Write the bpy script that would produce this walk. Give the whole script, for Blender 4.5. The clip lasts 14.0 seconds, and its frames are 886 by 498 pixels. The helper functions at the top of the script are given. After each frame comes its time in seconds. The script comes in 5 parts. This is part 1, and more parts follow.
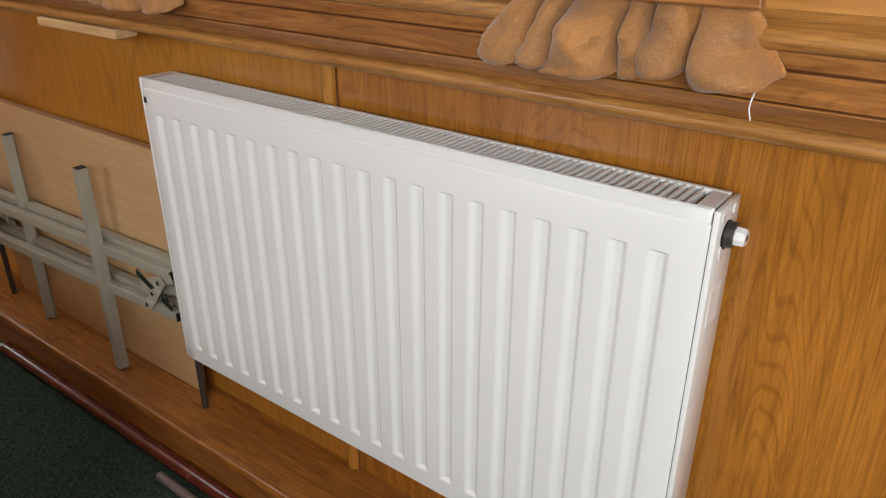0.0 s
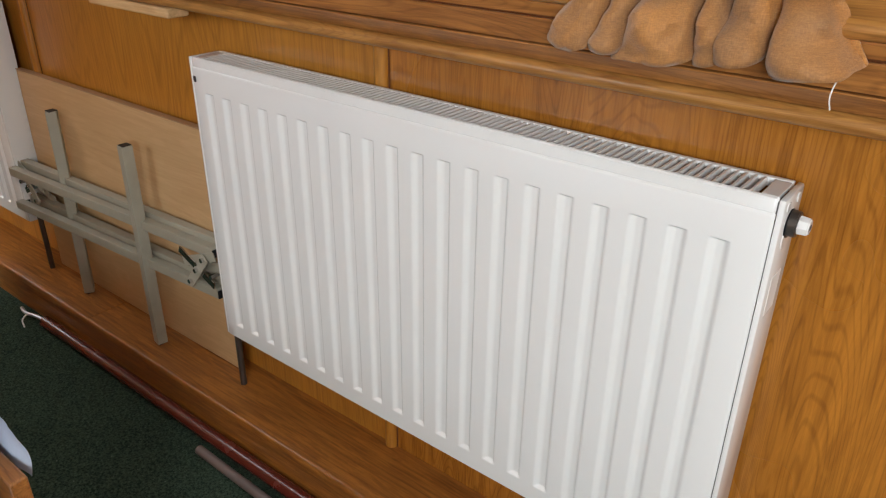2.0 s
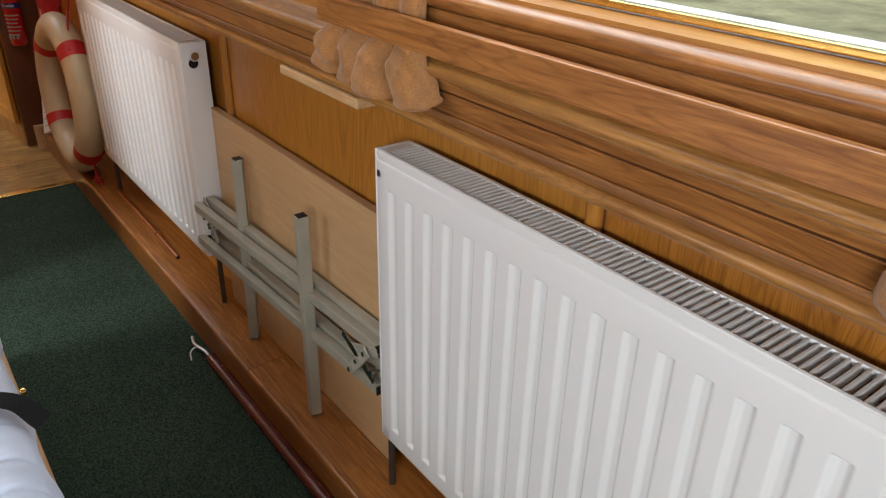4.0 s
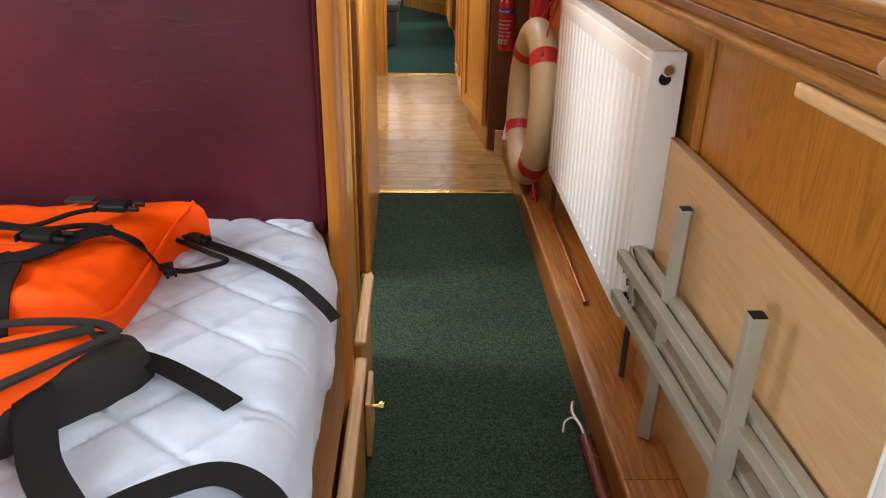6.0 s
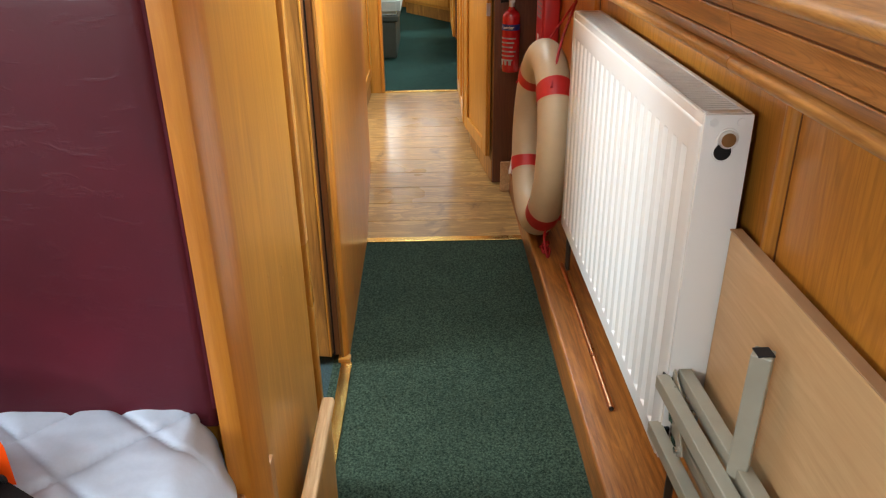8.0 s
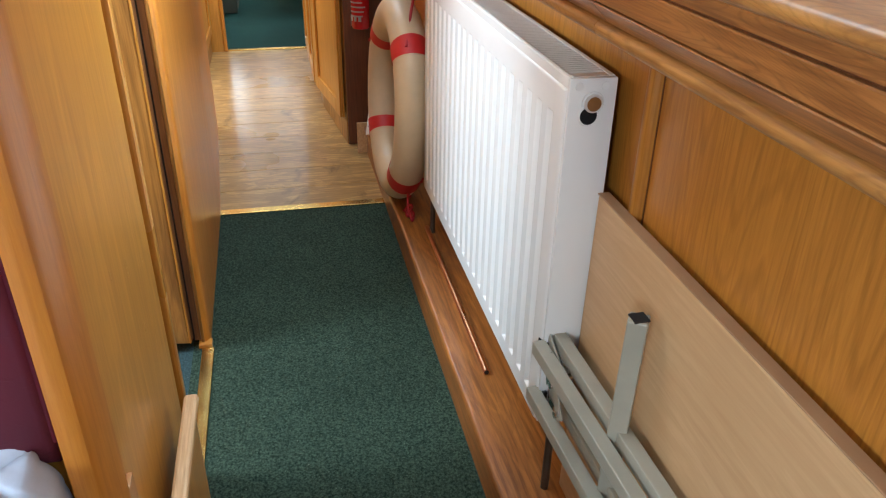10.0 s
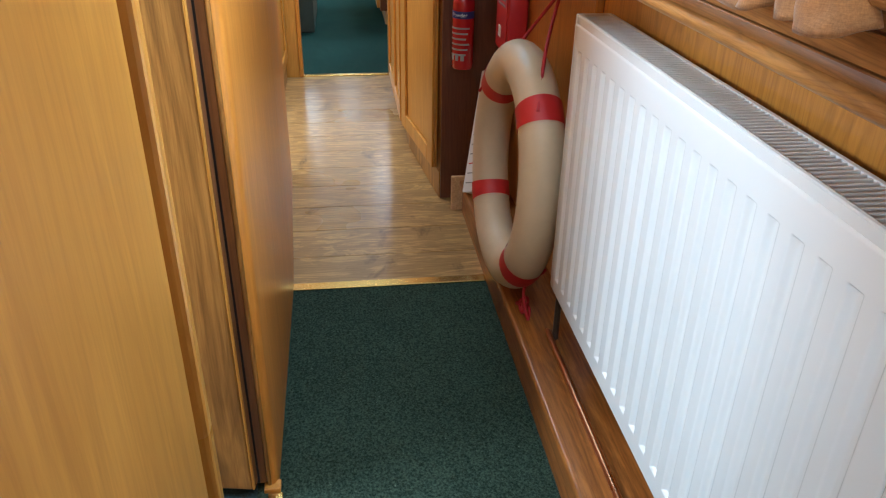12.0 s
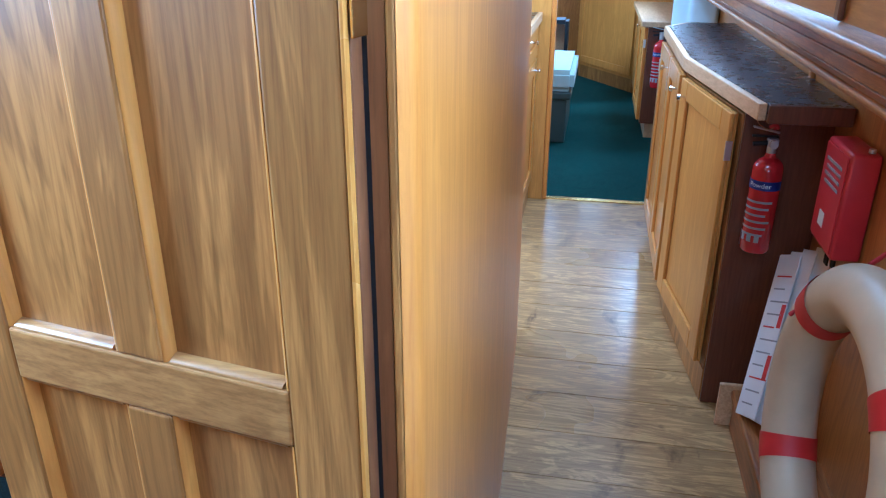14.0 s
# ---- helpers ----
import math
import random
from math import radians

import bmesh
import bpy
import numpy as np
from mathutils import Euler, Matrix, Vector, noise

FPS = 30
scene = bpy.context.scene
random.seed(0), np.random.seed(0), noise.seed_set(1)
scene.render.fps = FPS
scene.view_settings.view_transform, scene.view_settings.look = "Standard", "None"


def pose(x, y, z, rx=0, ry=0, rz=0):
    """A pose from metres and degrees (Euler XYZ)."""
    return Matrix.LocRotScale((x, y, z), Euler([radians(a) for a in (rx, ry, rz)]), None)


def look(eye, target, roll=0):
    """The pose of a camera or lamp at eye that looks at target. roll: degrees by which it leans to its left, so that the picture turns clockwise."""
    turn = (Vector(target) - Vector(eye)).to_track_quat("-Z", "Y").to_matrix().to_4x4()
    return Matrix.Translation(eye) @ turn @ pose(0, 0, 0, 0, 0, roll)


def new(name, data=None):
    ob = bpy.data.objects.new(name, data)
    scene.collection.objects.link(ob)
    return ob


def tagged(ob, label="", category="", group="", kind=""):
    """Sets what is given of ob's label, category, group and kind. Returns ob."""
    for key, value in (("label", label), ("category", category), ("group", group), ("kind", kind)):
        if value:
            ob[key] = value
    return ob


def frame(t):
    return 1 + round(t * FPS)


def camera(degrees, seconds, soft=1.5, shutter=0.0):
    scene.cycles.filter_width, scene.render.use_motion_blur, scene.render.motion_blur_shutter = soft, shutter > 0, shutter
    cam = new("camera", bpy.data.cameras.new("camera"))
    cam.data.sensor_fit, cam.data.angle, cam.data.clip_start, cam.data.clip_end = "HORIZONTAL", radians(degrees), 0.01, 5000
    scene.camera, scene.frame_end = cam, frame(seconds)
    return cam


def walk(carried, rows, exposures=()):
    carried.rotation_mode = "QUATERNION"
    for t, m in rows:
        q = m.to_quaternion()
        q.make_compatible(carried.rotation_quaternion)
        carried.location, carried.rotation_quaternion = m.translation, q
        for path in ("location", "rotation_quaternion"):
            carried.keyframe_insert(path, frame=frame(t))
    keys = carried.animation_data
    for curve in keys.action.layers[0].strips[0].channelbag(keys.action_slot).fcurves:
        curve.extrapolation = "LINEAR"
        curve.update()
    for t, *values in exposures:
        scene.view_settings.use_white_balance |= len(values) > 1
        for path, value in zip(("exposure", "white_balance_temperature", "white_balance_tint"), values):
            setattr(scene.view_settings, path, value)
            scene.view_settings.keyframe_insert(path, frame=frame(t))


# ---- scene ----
cam = camera(61.3, 14.0, 1.2)
PATH = [
    (0, (0.197, 0.202, 1.18), (-0.888, 1.643, 0.318), -0.0),
    (0.5, (0.189, 0.19, 1.184), (-0.883, 1.632, 0.305), 0.1),
    (1, (0.176, 0.181, 1.188), (-0.896, 1.616, 0.299), 0.1),
    (1.5, (0.165, 0.168, 1.185), (-0.915, 1.594, 0.29), 0.4),
    (2, (0.159, 0.16, 1.184), (-0.943, 1.564, 0.281), 0.6),
    (2.2, (0.161, 0.161, 1.186), (-0.958, 1.549, 0.28), 0.7),
    (4.3, (-0.14, 0.368, 1.304), (-1.665, 1.286, 0.391), 1.0),
    (4.5, (-0.175, 0.379, 1.302), (-1.791, 1.152, 0.412), 1.0),
    (5, (-0.217, 0.384, 1.271), (-1.967, 0.829, 0.412), 0.5),
    (5.5, (-0.377, 0.465, 1.174), (-2.169, 0.705, 0.319), 0.8),
    (6, (-0.499, 0.499, 1.147), (-2.305, 0.566, 0.29), 1.0),
    (6.5, (-0.56, 0.517, 1.186), (-2.364, 0.472, 0.324), 0.7),
    (7, (-0.72, 0.484, 1.212), (-2.522, 0.391, 0.35), 0.2),
    (7.5, (-0.873, 0.504, 1.219), (-2.677, 0.427, 0.359), -0.3),
    (8, (-0.973, 0.582, 1.155), (-2.779, 0.605, 0.296), -0.8),
    (8.5, (-0.961, 0.621, 1.078), (-2.743, 0.873, 0.206), -0.7),
    (8.7, (-0.941, 0.612, 1.065), (-2.707, 0.941, 0.186), -0.4),
    (10.8, (-1.203, 0.571, 1.201), (-2.899, 0.928, 0.204), 1.1),
    (11, (-1.256, 0.568, 1.189), (-2.965, 0.89, 0.2), 0.9),
    (11.5, (-1.421, 0.539, 1.15), (-3.152, 0.803, 0.183), 0.4),
    (12, (-1.566, 0.515, 1.155), (-3.309, 0.752, 0.203), 1.0),
    (12.5, (-1.747, 0.529, 1.163), (-3.514, 0.691, 0.239), 1.1),
    (13, (-1.854, 0.521, 1.202), (-3.645, 0.557, 0.314), 0.9),
    (13.5, (-2.0, 0.516, 1.236), (-3.809, 0.38, 0.394), 0.7),
    (14, (-2.163, 0.47, 1.239), (-3.969, 0.112, 0.457), 0.1),
]
walk(cam, [(t, look(eye, target, roll)) for t, eye, target, roll in PATH],
     [(0.0, -0.12, 6900, 9), (2.2, -0.14, 6900, 9), (4.3, -0.2, 6700, 10), (4.6, -0.1, 6800, 12), (5.5, 0.28, 6900, 12), (6.5, 0.40, 6900, 8), (7.5, 0.5, 6700, 6), (8.7, 0.56, 6200, 2), (10.8, 0.5, 5600, 2), (12.0, 0.3, 5400, 0), (12.5, 0.22, 5700, 4), (13.0, 0.16, 5600, 7), (13.5, 0.27, 4800, 4), (14.0, 0.38, 3900, 0)])

# ---- sky and daylight ----
world = bpy.data.worlds.new("sky")
scene.world = world
world.use_nodes = True
wn = world.node_tree.nodes
sky = wn.new("ShaderNodeTexSky")
sky.sky_type = "NISHITA"
sky.sun_disc = False
sky.sun_elevation, sky.sun_rotation = radians(42), radians(200)
world.node_tree.links.new(sky.outputs[0], wn["Background"].inputs[0])
wn["Background"].inputs[1].default_value = 0.15
sun = new("sun", bpy.data.lights.new("sun", "SUN"))
sun.data.energy, sun.data.angle, sun.data.color = 2.5, radians(40), (1.0, 0.95, 0.88)
sun.matrix_world = look((0, -4, 5), (0, 0, 0.5))


def window_light(name, eye, target, w, h, power, color=(0.93, 0.97, 1.0)):
    """Skylight in the opening of a window."""
    lamp = new(name, bpy.data.lights.new(name, "AREA"))
    lamp.data.shape, lamp.data.size, lamp.data.size_y = "RECTANGLE", w, h
    lamp.data.energy, lamp.data.color = power, color
    lamp.matrix_world = look(eye, target)
    return lamp


LEFT_WINDOWS = [(0.85, 0.8), (-1.15, 0.7), (-2.5, 0.6), (-5.0, 0.7), (-7.4, 0.9)]
RIGHT_WINDOWS = [(-0.57, 0.92), (-2.58, 0.84), (-5.1, 0.7), (-7.6, 0.9)]
# unseen roof openings, added so that lamps can brighten the cabin from above
UNSEEN_HATCHES = [(0.75, 0.30, 0.7, 0.6), (-2.35, 0.40, 0.9, 0.5), (-4.7, 0.4, 0.7, 0.5)]
DAY = (0.86, 0.94, 1.0)
for (cx, w), power in zip(LEFT_WINDOWS, (42, 8, 23, 14, 26)):
    window_light("window_light", (cx, -0.88, 1.41), (cx, 0.3, 0.95), w - 0.06, 0.42, power, DAY)
for (cx, w), power in zip(RIGHT_WINDOWS, (6, 11, 12, 20)):
    window_light("window_light", (cx, 0.94, 1.40), (cx, -0.2, 0.6), w - 0.06, 0.36, power, DAY)
# fill lamps set in the added roof openings
for (cx, cy, w, h), power in zip(UNSEEN_HATCHES, (2, 9, 11)):
    window_light("unseen_hatch_light", (cx, cy, 1.965), (cx, cy, 0), w - 0.04, h - 0.04, power, (0.78, 0.91, 1.0))

BOW_PANES = [(-0.06, 0.20), (0.44, 0.68)]
for y0, y1 in BOW_PANES:
    window_light("bow_light", (-9.76, (y0 + y1) / 2, 1.36), (0, (y0 + y1) / 2, 1.1), y1 - y0 - 0.04, 0.70, 3 if y0 < 0 else 1.2, DAY)
# fill lamp from the rear, in an opening added to the unseen bulkhead
window_light("rear_fill_light", (1.70, 0.30, 1.15), (0.0, 0.35, 0.75), 0.72, 1.0, 5, DAY)

# ---- materials ----


def material(name):
    m = bpy.data.materials.new(name)
    m.use_nodes = True
    return m, m.node_tree.nodes, m.node_tree.links, m.node_tree.nodes["Principled BSDF"]


def ramp(nodes, links, src, c1, c2, p1=0.3, p2=0.7):
    r = nodes.new("ShaderNodeValToRGB")
    r.color_ramp.elements[0].position, r.color_ramp.elements[1].position = p1, p2
    r.color_ramp.elements[0].color, r.color_ramp.elements[1].color = (*c1, 1), (*c2, 1)
    links.new(src, r.inputs[0])
    return r.outputs[0]


def mixed(nodes, links, a, b, fac, mode="MIX"):
    m = nodes.new("ShaderNodeMix")
    m.data_type, m.blend_type = "RGBA", mode
    if isinstance(fac, float):
        m.inputs[0].default_value = fac
    else:
        links.new(fac, m.inputs[0])
    links.new(a, m.inputs[6])
    if isinstance(b, tuple):
        m.inputs[7].default_value = (*b, 1)
    else:
        links.new(b, m.inputs[7])
    return m.outputs[2]


def grain_noise(nodes, links, scale, detail=4.0, stretch=(1, 1, 1), distortion=0.0, rough=0.55, turn=(0, 0, 0)):
    co = nodes.new("ShaderNodeTexCoord")
    mp = nodes.new("ShaderNodeMapping")
    mp.inputs["Scale"].default_value = stretch
    mp.inputs["Rotation"].default_value = turn
    info = nodes.new("ShaderNodeObjectInfo")
    add = nodes.new("ShaderNodeVectorMath")
    sc = nodes.new("ShaderNodeVectorMath")
    sc.operation = "SCALE"
    sc.inputs[0].default_value = (7.3, 3.1, 5.7)
    links.new(info.outputs["Random"], sc.inputs["Scale"])
    links.new(co.outputs["Object"], add.inputs[0])
    links.new(sc.outputs[0], add.inputs[1])
    links.new(add.outputs[0], mp.inputs[0])
    n = nodes.new("ShaderNodeTexNoise")
    n.inputs["Scale"].default_value, n.inputs["Detail"].default_value = scale, detail
    n.inputs["Distortion"].default_value, n.inputs["Roughness"].default_value = distortion, rough
    links.new(mp.outputs[0], n.inputs["Vector"])
    return n.outputs["Fac"]


def bump(nodes, links, bsdf, src, strength, distance=0.002):
    b = nodes.new("ShaderNodeBump")
    b.inputs["Strength"].default_value, b.inputs["Distance"].default_value = strength, distance
    links.new(src, b.inputs["Height"])
    links.new(b.outputs[0], bsdf.inputs["Normal"])


def wood(name, light, dark, axis, rough=0.32, fine=1.0, contrast=1.0, coat=0.25, figure=1.0, knots=0.0, rings=0.26, lines=0.0, line_scale=5.0):
    """Varnished wood whose grain runs along the axis."""
    ring_depth = rings
    m, n, l, b = material(name)
    along = {"x": (0.05, 1, 1), "y": (1, 0.05, 1), "z": (1, 1, 0.05)}[axis]
    broad = {"x": (0.16, 1, 1), "y": (1, 0.16, 1), "z": (1, 1, 0.16)}[axis]
    pores = grain_noise(n, l, 140 * fine, 6, along, 0.2, 0.7)
    rings = grain_noise(n, l, 9 * figure, 5, broad, 1.6, 0.6)
    patch = grain_noise(n, l, 1.6, 3, (1, 1, 1))
    wave = n.new("ShaderNodeMath")
    wave.operation = "SINE"
    mul = n.new("ShaderNodeMath")
    mul.operation = "MULTIPLY"
    mul.inputs[1].default_value = 34.0
    l.new(rings, mul.inputs[0])
    l.new(mul.outputs[0], wave.inputs[0])
    mid = tuple(a + (c - a) * ring_depth for a, c in zip(light, dark))
    base = ramp(n, l, wave.outputs[0], mid, light, -0.2, 0.9)
    soft = ramp(n, l, pores, tuple(0.45 + 0.55 * c for c in dark), (1, 1, 1), 0.36, 0.58)
    c = mixed(n, l, base, soft, 0.75 * contrast, "MULTIPLY")
    tint = ramp(n, l, patch, (0.84, 0.80, 0.74), (1.08, 1.06, 1.04), 0.3, 0.7)
    c = mixed(n, l, c, tint, 0.8, "MULTIPLY")
    if lines:
        flame = {"x": (0.10, 1, 1), "y": (1, 0.10, 1), "z": (1, 1, 0.10)}[axis]
        cath = grain_noise(n, l, line_scale, 2, flame, 0.35, 0.45)
        m2 = n.new("ShaderNodeMath")
        m2.operation = "MULTIPLY"
        m2.inputs[1].default_value = 330.0
        l.new(cath, m2.inputs[0])
        s2 = n.new("ShaderNodeMath")
        s2.operation = "SINE"
        l.new(m2.outputs[0], s2.inputs[0])
        c = mixed(n, l, c, ramp(n, l, s2.outputs[0], (1, 1, 1), tuple(0.30 + 0.5 * v for v in dark), 0.45, 1.0), lines, "MULTIPLY")
    if knots:
        spot = grain_noise(n, l, 5.0, 5, (0.55, 1, 1), 0.8, 0.6)
        c = mixed(n, l, c, ramp(n, l, spot, (1, 1, 1), tuple(0.25 + 0.3 * v for v in dark), 0.60, 0.72), knots, "MULTIPLY")
    l.new(c, b.inputs["Base Color"])
    rr = n.new("ShaderNodeMapRange")
    rr.inputs[3].default_value, rr.inputs[4].default_value = rough - 0.07, rough + 0.12
    l.new(patch, rr.inputs[0])
    l.new(rr.outputs[0], b.inputs["Roughness"])
    b.inputs["Coat Weight"].default_value = coat
    b.inputs["Coat Roughness"].default_value = 0.18
    bump(n, l, b, pores, 0.12, 0.0006)
    return m


def plain(name, color, rough=0.5, metal=0.0, vary=0.12, scale=14.0, grain=0.0, grain_scale=400.0, coat=0.0, sheen=0.0, stretch=(1, 1, 1), relief=1.0, gloss=0.5):
    m, n, l, b = material(name)
    big = grain_noise(n, l, scale, 4)
    small = grain_noise(n, l, grain_scale, 3, stretch)
    c = ramp(n, l, big, tuple(max(0, v * (1 - vary)) for v in color), tuple(min(1, v * (1 + vary)) for v in color), 0.3, 0.7)
    if grain:
        c = mixed(n, l, c, ramp(n, l, small, (1 - 0.6 * grain,) * 3, (1.0, 1.0, 1.0), 0.3, 0.65), 1.0, "MULTIPLY")
    l.new(c, b.inputs["Base Color"])
    rr = n.new("ShaderNodeMapRange")
    rr.inputs[3].default_value, rr.inputs[4].default_value = max(0.02, rough - 0.08), min(1, rough + 0.08)
    l.new(big, rr.inputs[0])
    l.new(rr.outputs[0], b.inputs["Roughness"])
    b.inputs["Metallic"].default_value = metal
    b.inputs["Specular IOR Level"].default_value = gloss
    b.inputs["Coat Weight"].default_value = coat
    b.inputs["Sheen Weight"].default_value = sheen
    if relief:
        bump(n, l, b, small, 0.1 + 0.5 * grain, 0.001)
    return m


OAK_L, OAK_D = (0.56, 0.285, 0.075), (0.30, 0.115, 0.022)
panel_oak = wood("panel_oak", (0.50, 0.215, 0.034), (0.25, 0.09, 0.014), "z", 0.30, contrast=0.7, coat=0.2, rings=0.14, lines=0.26, line_scale=4.0)
grainy_oak = wood("grainy_oak", (0.46, 0.180, 0.026), (0.16, 0.052, 0.012), "z", 0.24, contrast=0.9, coat=0.4, rings=0.12, lines=0.34, line_scale=9.0, figure=1.6)
board_oak = wood("board_oak", (0.45, 0.190, 0.052), (0.19, 0.068, 0.020), "x", 0.34, contrast=1.2, figure=1.5, coat=0.12, lines=0.35, line_scale=12.0)
nosing_oak = wood("nosing_oak", (0.49, 0.24, 0.066), (0.25, 0.10, 0.024), "x", 0.36, contrast=1.2, figure=1.5, coat=0.12, lines=0.3, line_scale=12.0)
upper_oak = wood("upper_oak", (0.48, 0.225, 0.055), (0.30, 0.12, 0.026), "x", 0.32, contrast=0.7)
ledge_oak = wood("ledge_oak", (0.42, 0.160, 0.032), (0.11, 0.035, 0.012), "x", 0.34, contrast=1.2, figure=1.4, knots=0.85)
left_oak = wood("left_oak", (0.65, 0.315, 0.055), (0.42, 0.18, 0.026), "z", 0.28, contrast=0.5, figure=0.6, lines=0.12, line_scale=3.5)
orange_oak = wood("orange_oak", (0.66, 0.275, 0.040), (0.44, 0.16, 0.016), "z", 0.34, contrast=0.6, figure=0.5, coat=0.1)
door_oak = wood("door_oak", (0.50, 0.250, 0.058), (0.17, 0.070, 0.015), "z", 0.36, contrast=0.85, rings=0.48, figure=0.45, lines=0.2, line_scale=4.0)
door_oak_rail = wood("door_oak_rail", (0.46, 0.25, 0.072), (0.24, 0.105, 0.026), "y", 0.36, contrast=1.15)
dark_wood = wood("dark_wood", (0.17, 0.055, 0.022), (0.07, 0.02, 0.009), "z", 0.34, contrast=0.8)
pale_wood = wood("pale_wood", (0.70, 0.47, 0.25), (0.45, 0.26, 0.11), "x", 0.45, contrast=0.8)
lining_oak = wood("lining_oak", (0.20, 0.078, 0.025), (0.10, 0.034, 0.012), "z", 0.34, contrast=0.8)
beech = wood("beech_laminate", (0.62, 0.415, 0.225), (0.50, 0.31, 0.15), "x", 0.42, contrast=0.35, coat=0.05)
edge_brown = plain("edge_brown", (0.36, 0.21, 0.11), 0.5)
floor_plank = wood("floor_plank", (0.60, 0.375, 0.140), (0.20, 0.105, 0.036), "y", 0.27, contrast=0.9, figure=1.3, coat=0.2, knots=1.0, rings=0.46, lines=0.2, line_scale=4.0)
white_paint = plain("white_enamel", (0.80, 0.805, 0.81), 0.22, vary=0.012, scale=5, coat=0.3, relief=0.0)
grey_fin = plain("grey_fin", (0.20, 0.215, 0.225), 0.4, 0.2, vary=0.06)
plug_face = plain("dull_bronze", (0.36, 0.22, 0.10), 0.38, 0.7, vary=0.2)
chrome = plain("chrome", (0.75, 0.75, 0.76), 0.14, 1.0, vary=0.05)
pipe_grey = plain("pipe_grey", (0.10, 0.085, 0.075), 0.4, 0.6, vary=0.2)
plug_metal = plain("satin_nickel", (0.80, 0.80, 0.80), 0.42, 0.6, vary=0.05)
copper = plain("copper", (0.62, 0.30, 0.16), 0.3, 1.0, vary=0.2)
brass = plain("brass", (0.80, 0.58, 0.20), 0.24, 1.0, vary=0.1)
steel = plain("aluminium", (0.62, 0.62, 0.63), 0.35, 0.9, vary=0.06)
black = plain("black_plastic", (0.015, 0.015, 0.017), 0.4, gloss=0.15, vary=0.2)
webbing = plain("black_webbing", (0.012, 0.012, 0.014), 0.7, gloss=0.15, vary=0.2, grain=0.6, grain_scale=500)
grey_web = plain("grey_webbing", (0.035, 0.034, 0.036), 0.8, gloss=0.15, vary=0.15, grain=0.5, grain_scale=700)
table_paint = plain("taupe_paint", (0.33, 0.31, 0.25), 0.42, vary=0.08)
orange_fabric = plain("orange_fabric", (0.95, 0.088, 0.004), 0.6, gloss=0.15, vary=0.06, relief=0.0)
quilt_white = plain("quilt_white", (0.60, 0.69, 0.86), 0.85, gloss=0.1, vary=0.05, grain=0.06, grain_scale=160)
cream = plain("cream_plastic", (0.60, 0.47, 0.30), 0.42, vary=0.06)
red_tape = plain("red_tape", (0.52, 0.02, 0.02), 0.5, vary=0.1)
red_rope = plain("red_rope", (0.45, 0.02, 0.03), 0.7, vary=0.15, grain=0.5, grain_scale=600)
red_gloss = plain("red_gloss", (0.44, 0.010, 0.016), 0.22, vary=0.05, coat=0.5)
red_plastic = plain("red_plastic", (0.55, 0.028, 0.04), 0.34, vary=0.06)
paper = plain("paper_white", (0.78, 0.77, 0.76), 0.6, vary=0.04)
blue_print = plain("blue_print", (0.012, 0.025, 0.16), 0.4, vary=0.05)
grey_print = plain("grey_print", (0.30, 0.29, 0.29), 0.5, vary=0.1)
ink = plain("dark_ink", (0.03, 0.03, 0.035), 0.5)
red_pipe = plain("red_brown_pipe", (0.11, 0.020, 0.013), 0.25, vary=0.2, coat=0.4)
grey_tube = plain("grey_tube", (0.16, 0.12, 0.11), 0.5, vary=0.2)
counter_dark = plain("dark_laminate", (0.055, 0.045, 0.045), 0.28, vary=0.35, scale=30)
pale_blue = plain("pale_blue_enamel", (0.62, 0.76, 0.86), 0.35, vary=0.03)
seat_green = plain("grey_green_vinyl", (0.05, 0.065, 0.055), 0.5, vary=0.1)
cushion_pale = plain("pale_cushion", (0.48, 0.56, 0.54), 0.8, vary=0.05)
ceiling_white = plain("ceiling_cream", (0.72, 0.68, 0.60), 0.5, vary=0.03)
grass_mat = plain("grass", (0.56, 0.54, 0.30), 0.9, vary=0.35, scale=1.3, grain=0.35, grain_scale=9)


def carpet_material(name, dark, light):
    m, n, l, b = material(name)
    tuft = grain_noise(n, l, 190, 4, rough=0.75)
    fleck = grain_noise(n, l, 150, 2)
    big = grain_noise(n, l, 3.5, 4)
    c = ramp(n, l, tuft, dark, light, 0.38, 0.68)
    c = mixed(n, l, c, ramp(n, l, big, (0.8, 0.8, 0.8), (1.1, 1.1, 1.1), 0.3, 0.7), 0.9, "MULTIPLY")
    c = mixed(n, l, c, (0.16, 0.20, 0.16), ramp(n, l, fleck, (0, 0, 0), (0.6, 0.6, 0.6), 0.70, 0.75))
    l.new(c, b.inputs["Base Color"])
    b.inputs["Roughness"].default_value = 0.95
    b.inputs["Specular IOR Level"].default_value = 0.1
    bump(n, l, b, tuft, 0.8, 0.004)
    return m


carpet_green = carpet_material("carpet_green", (0.010, 0.020, 0.014), (0.070, 0.106, 0.076))
carpet_saloon = carpet_material("carpet_saloon", (0.008, 0.030, 0.026), (0.030, 0.080, 0.066))
carpet_blue = carpet_material("carpet_blue", (0.03, 0.05, 0.055), (0.06, 0.10, 0.11))


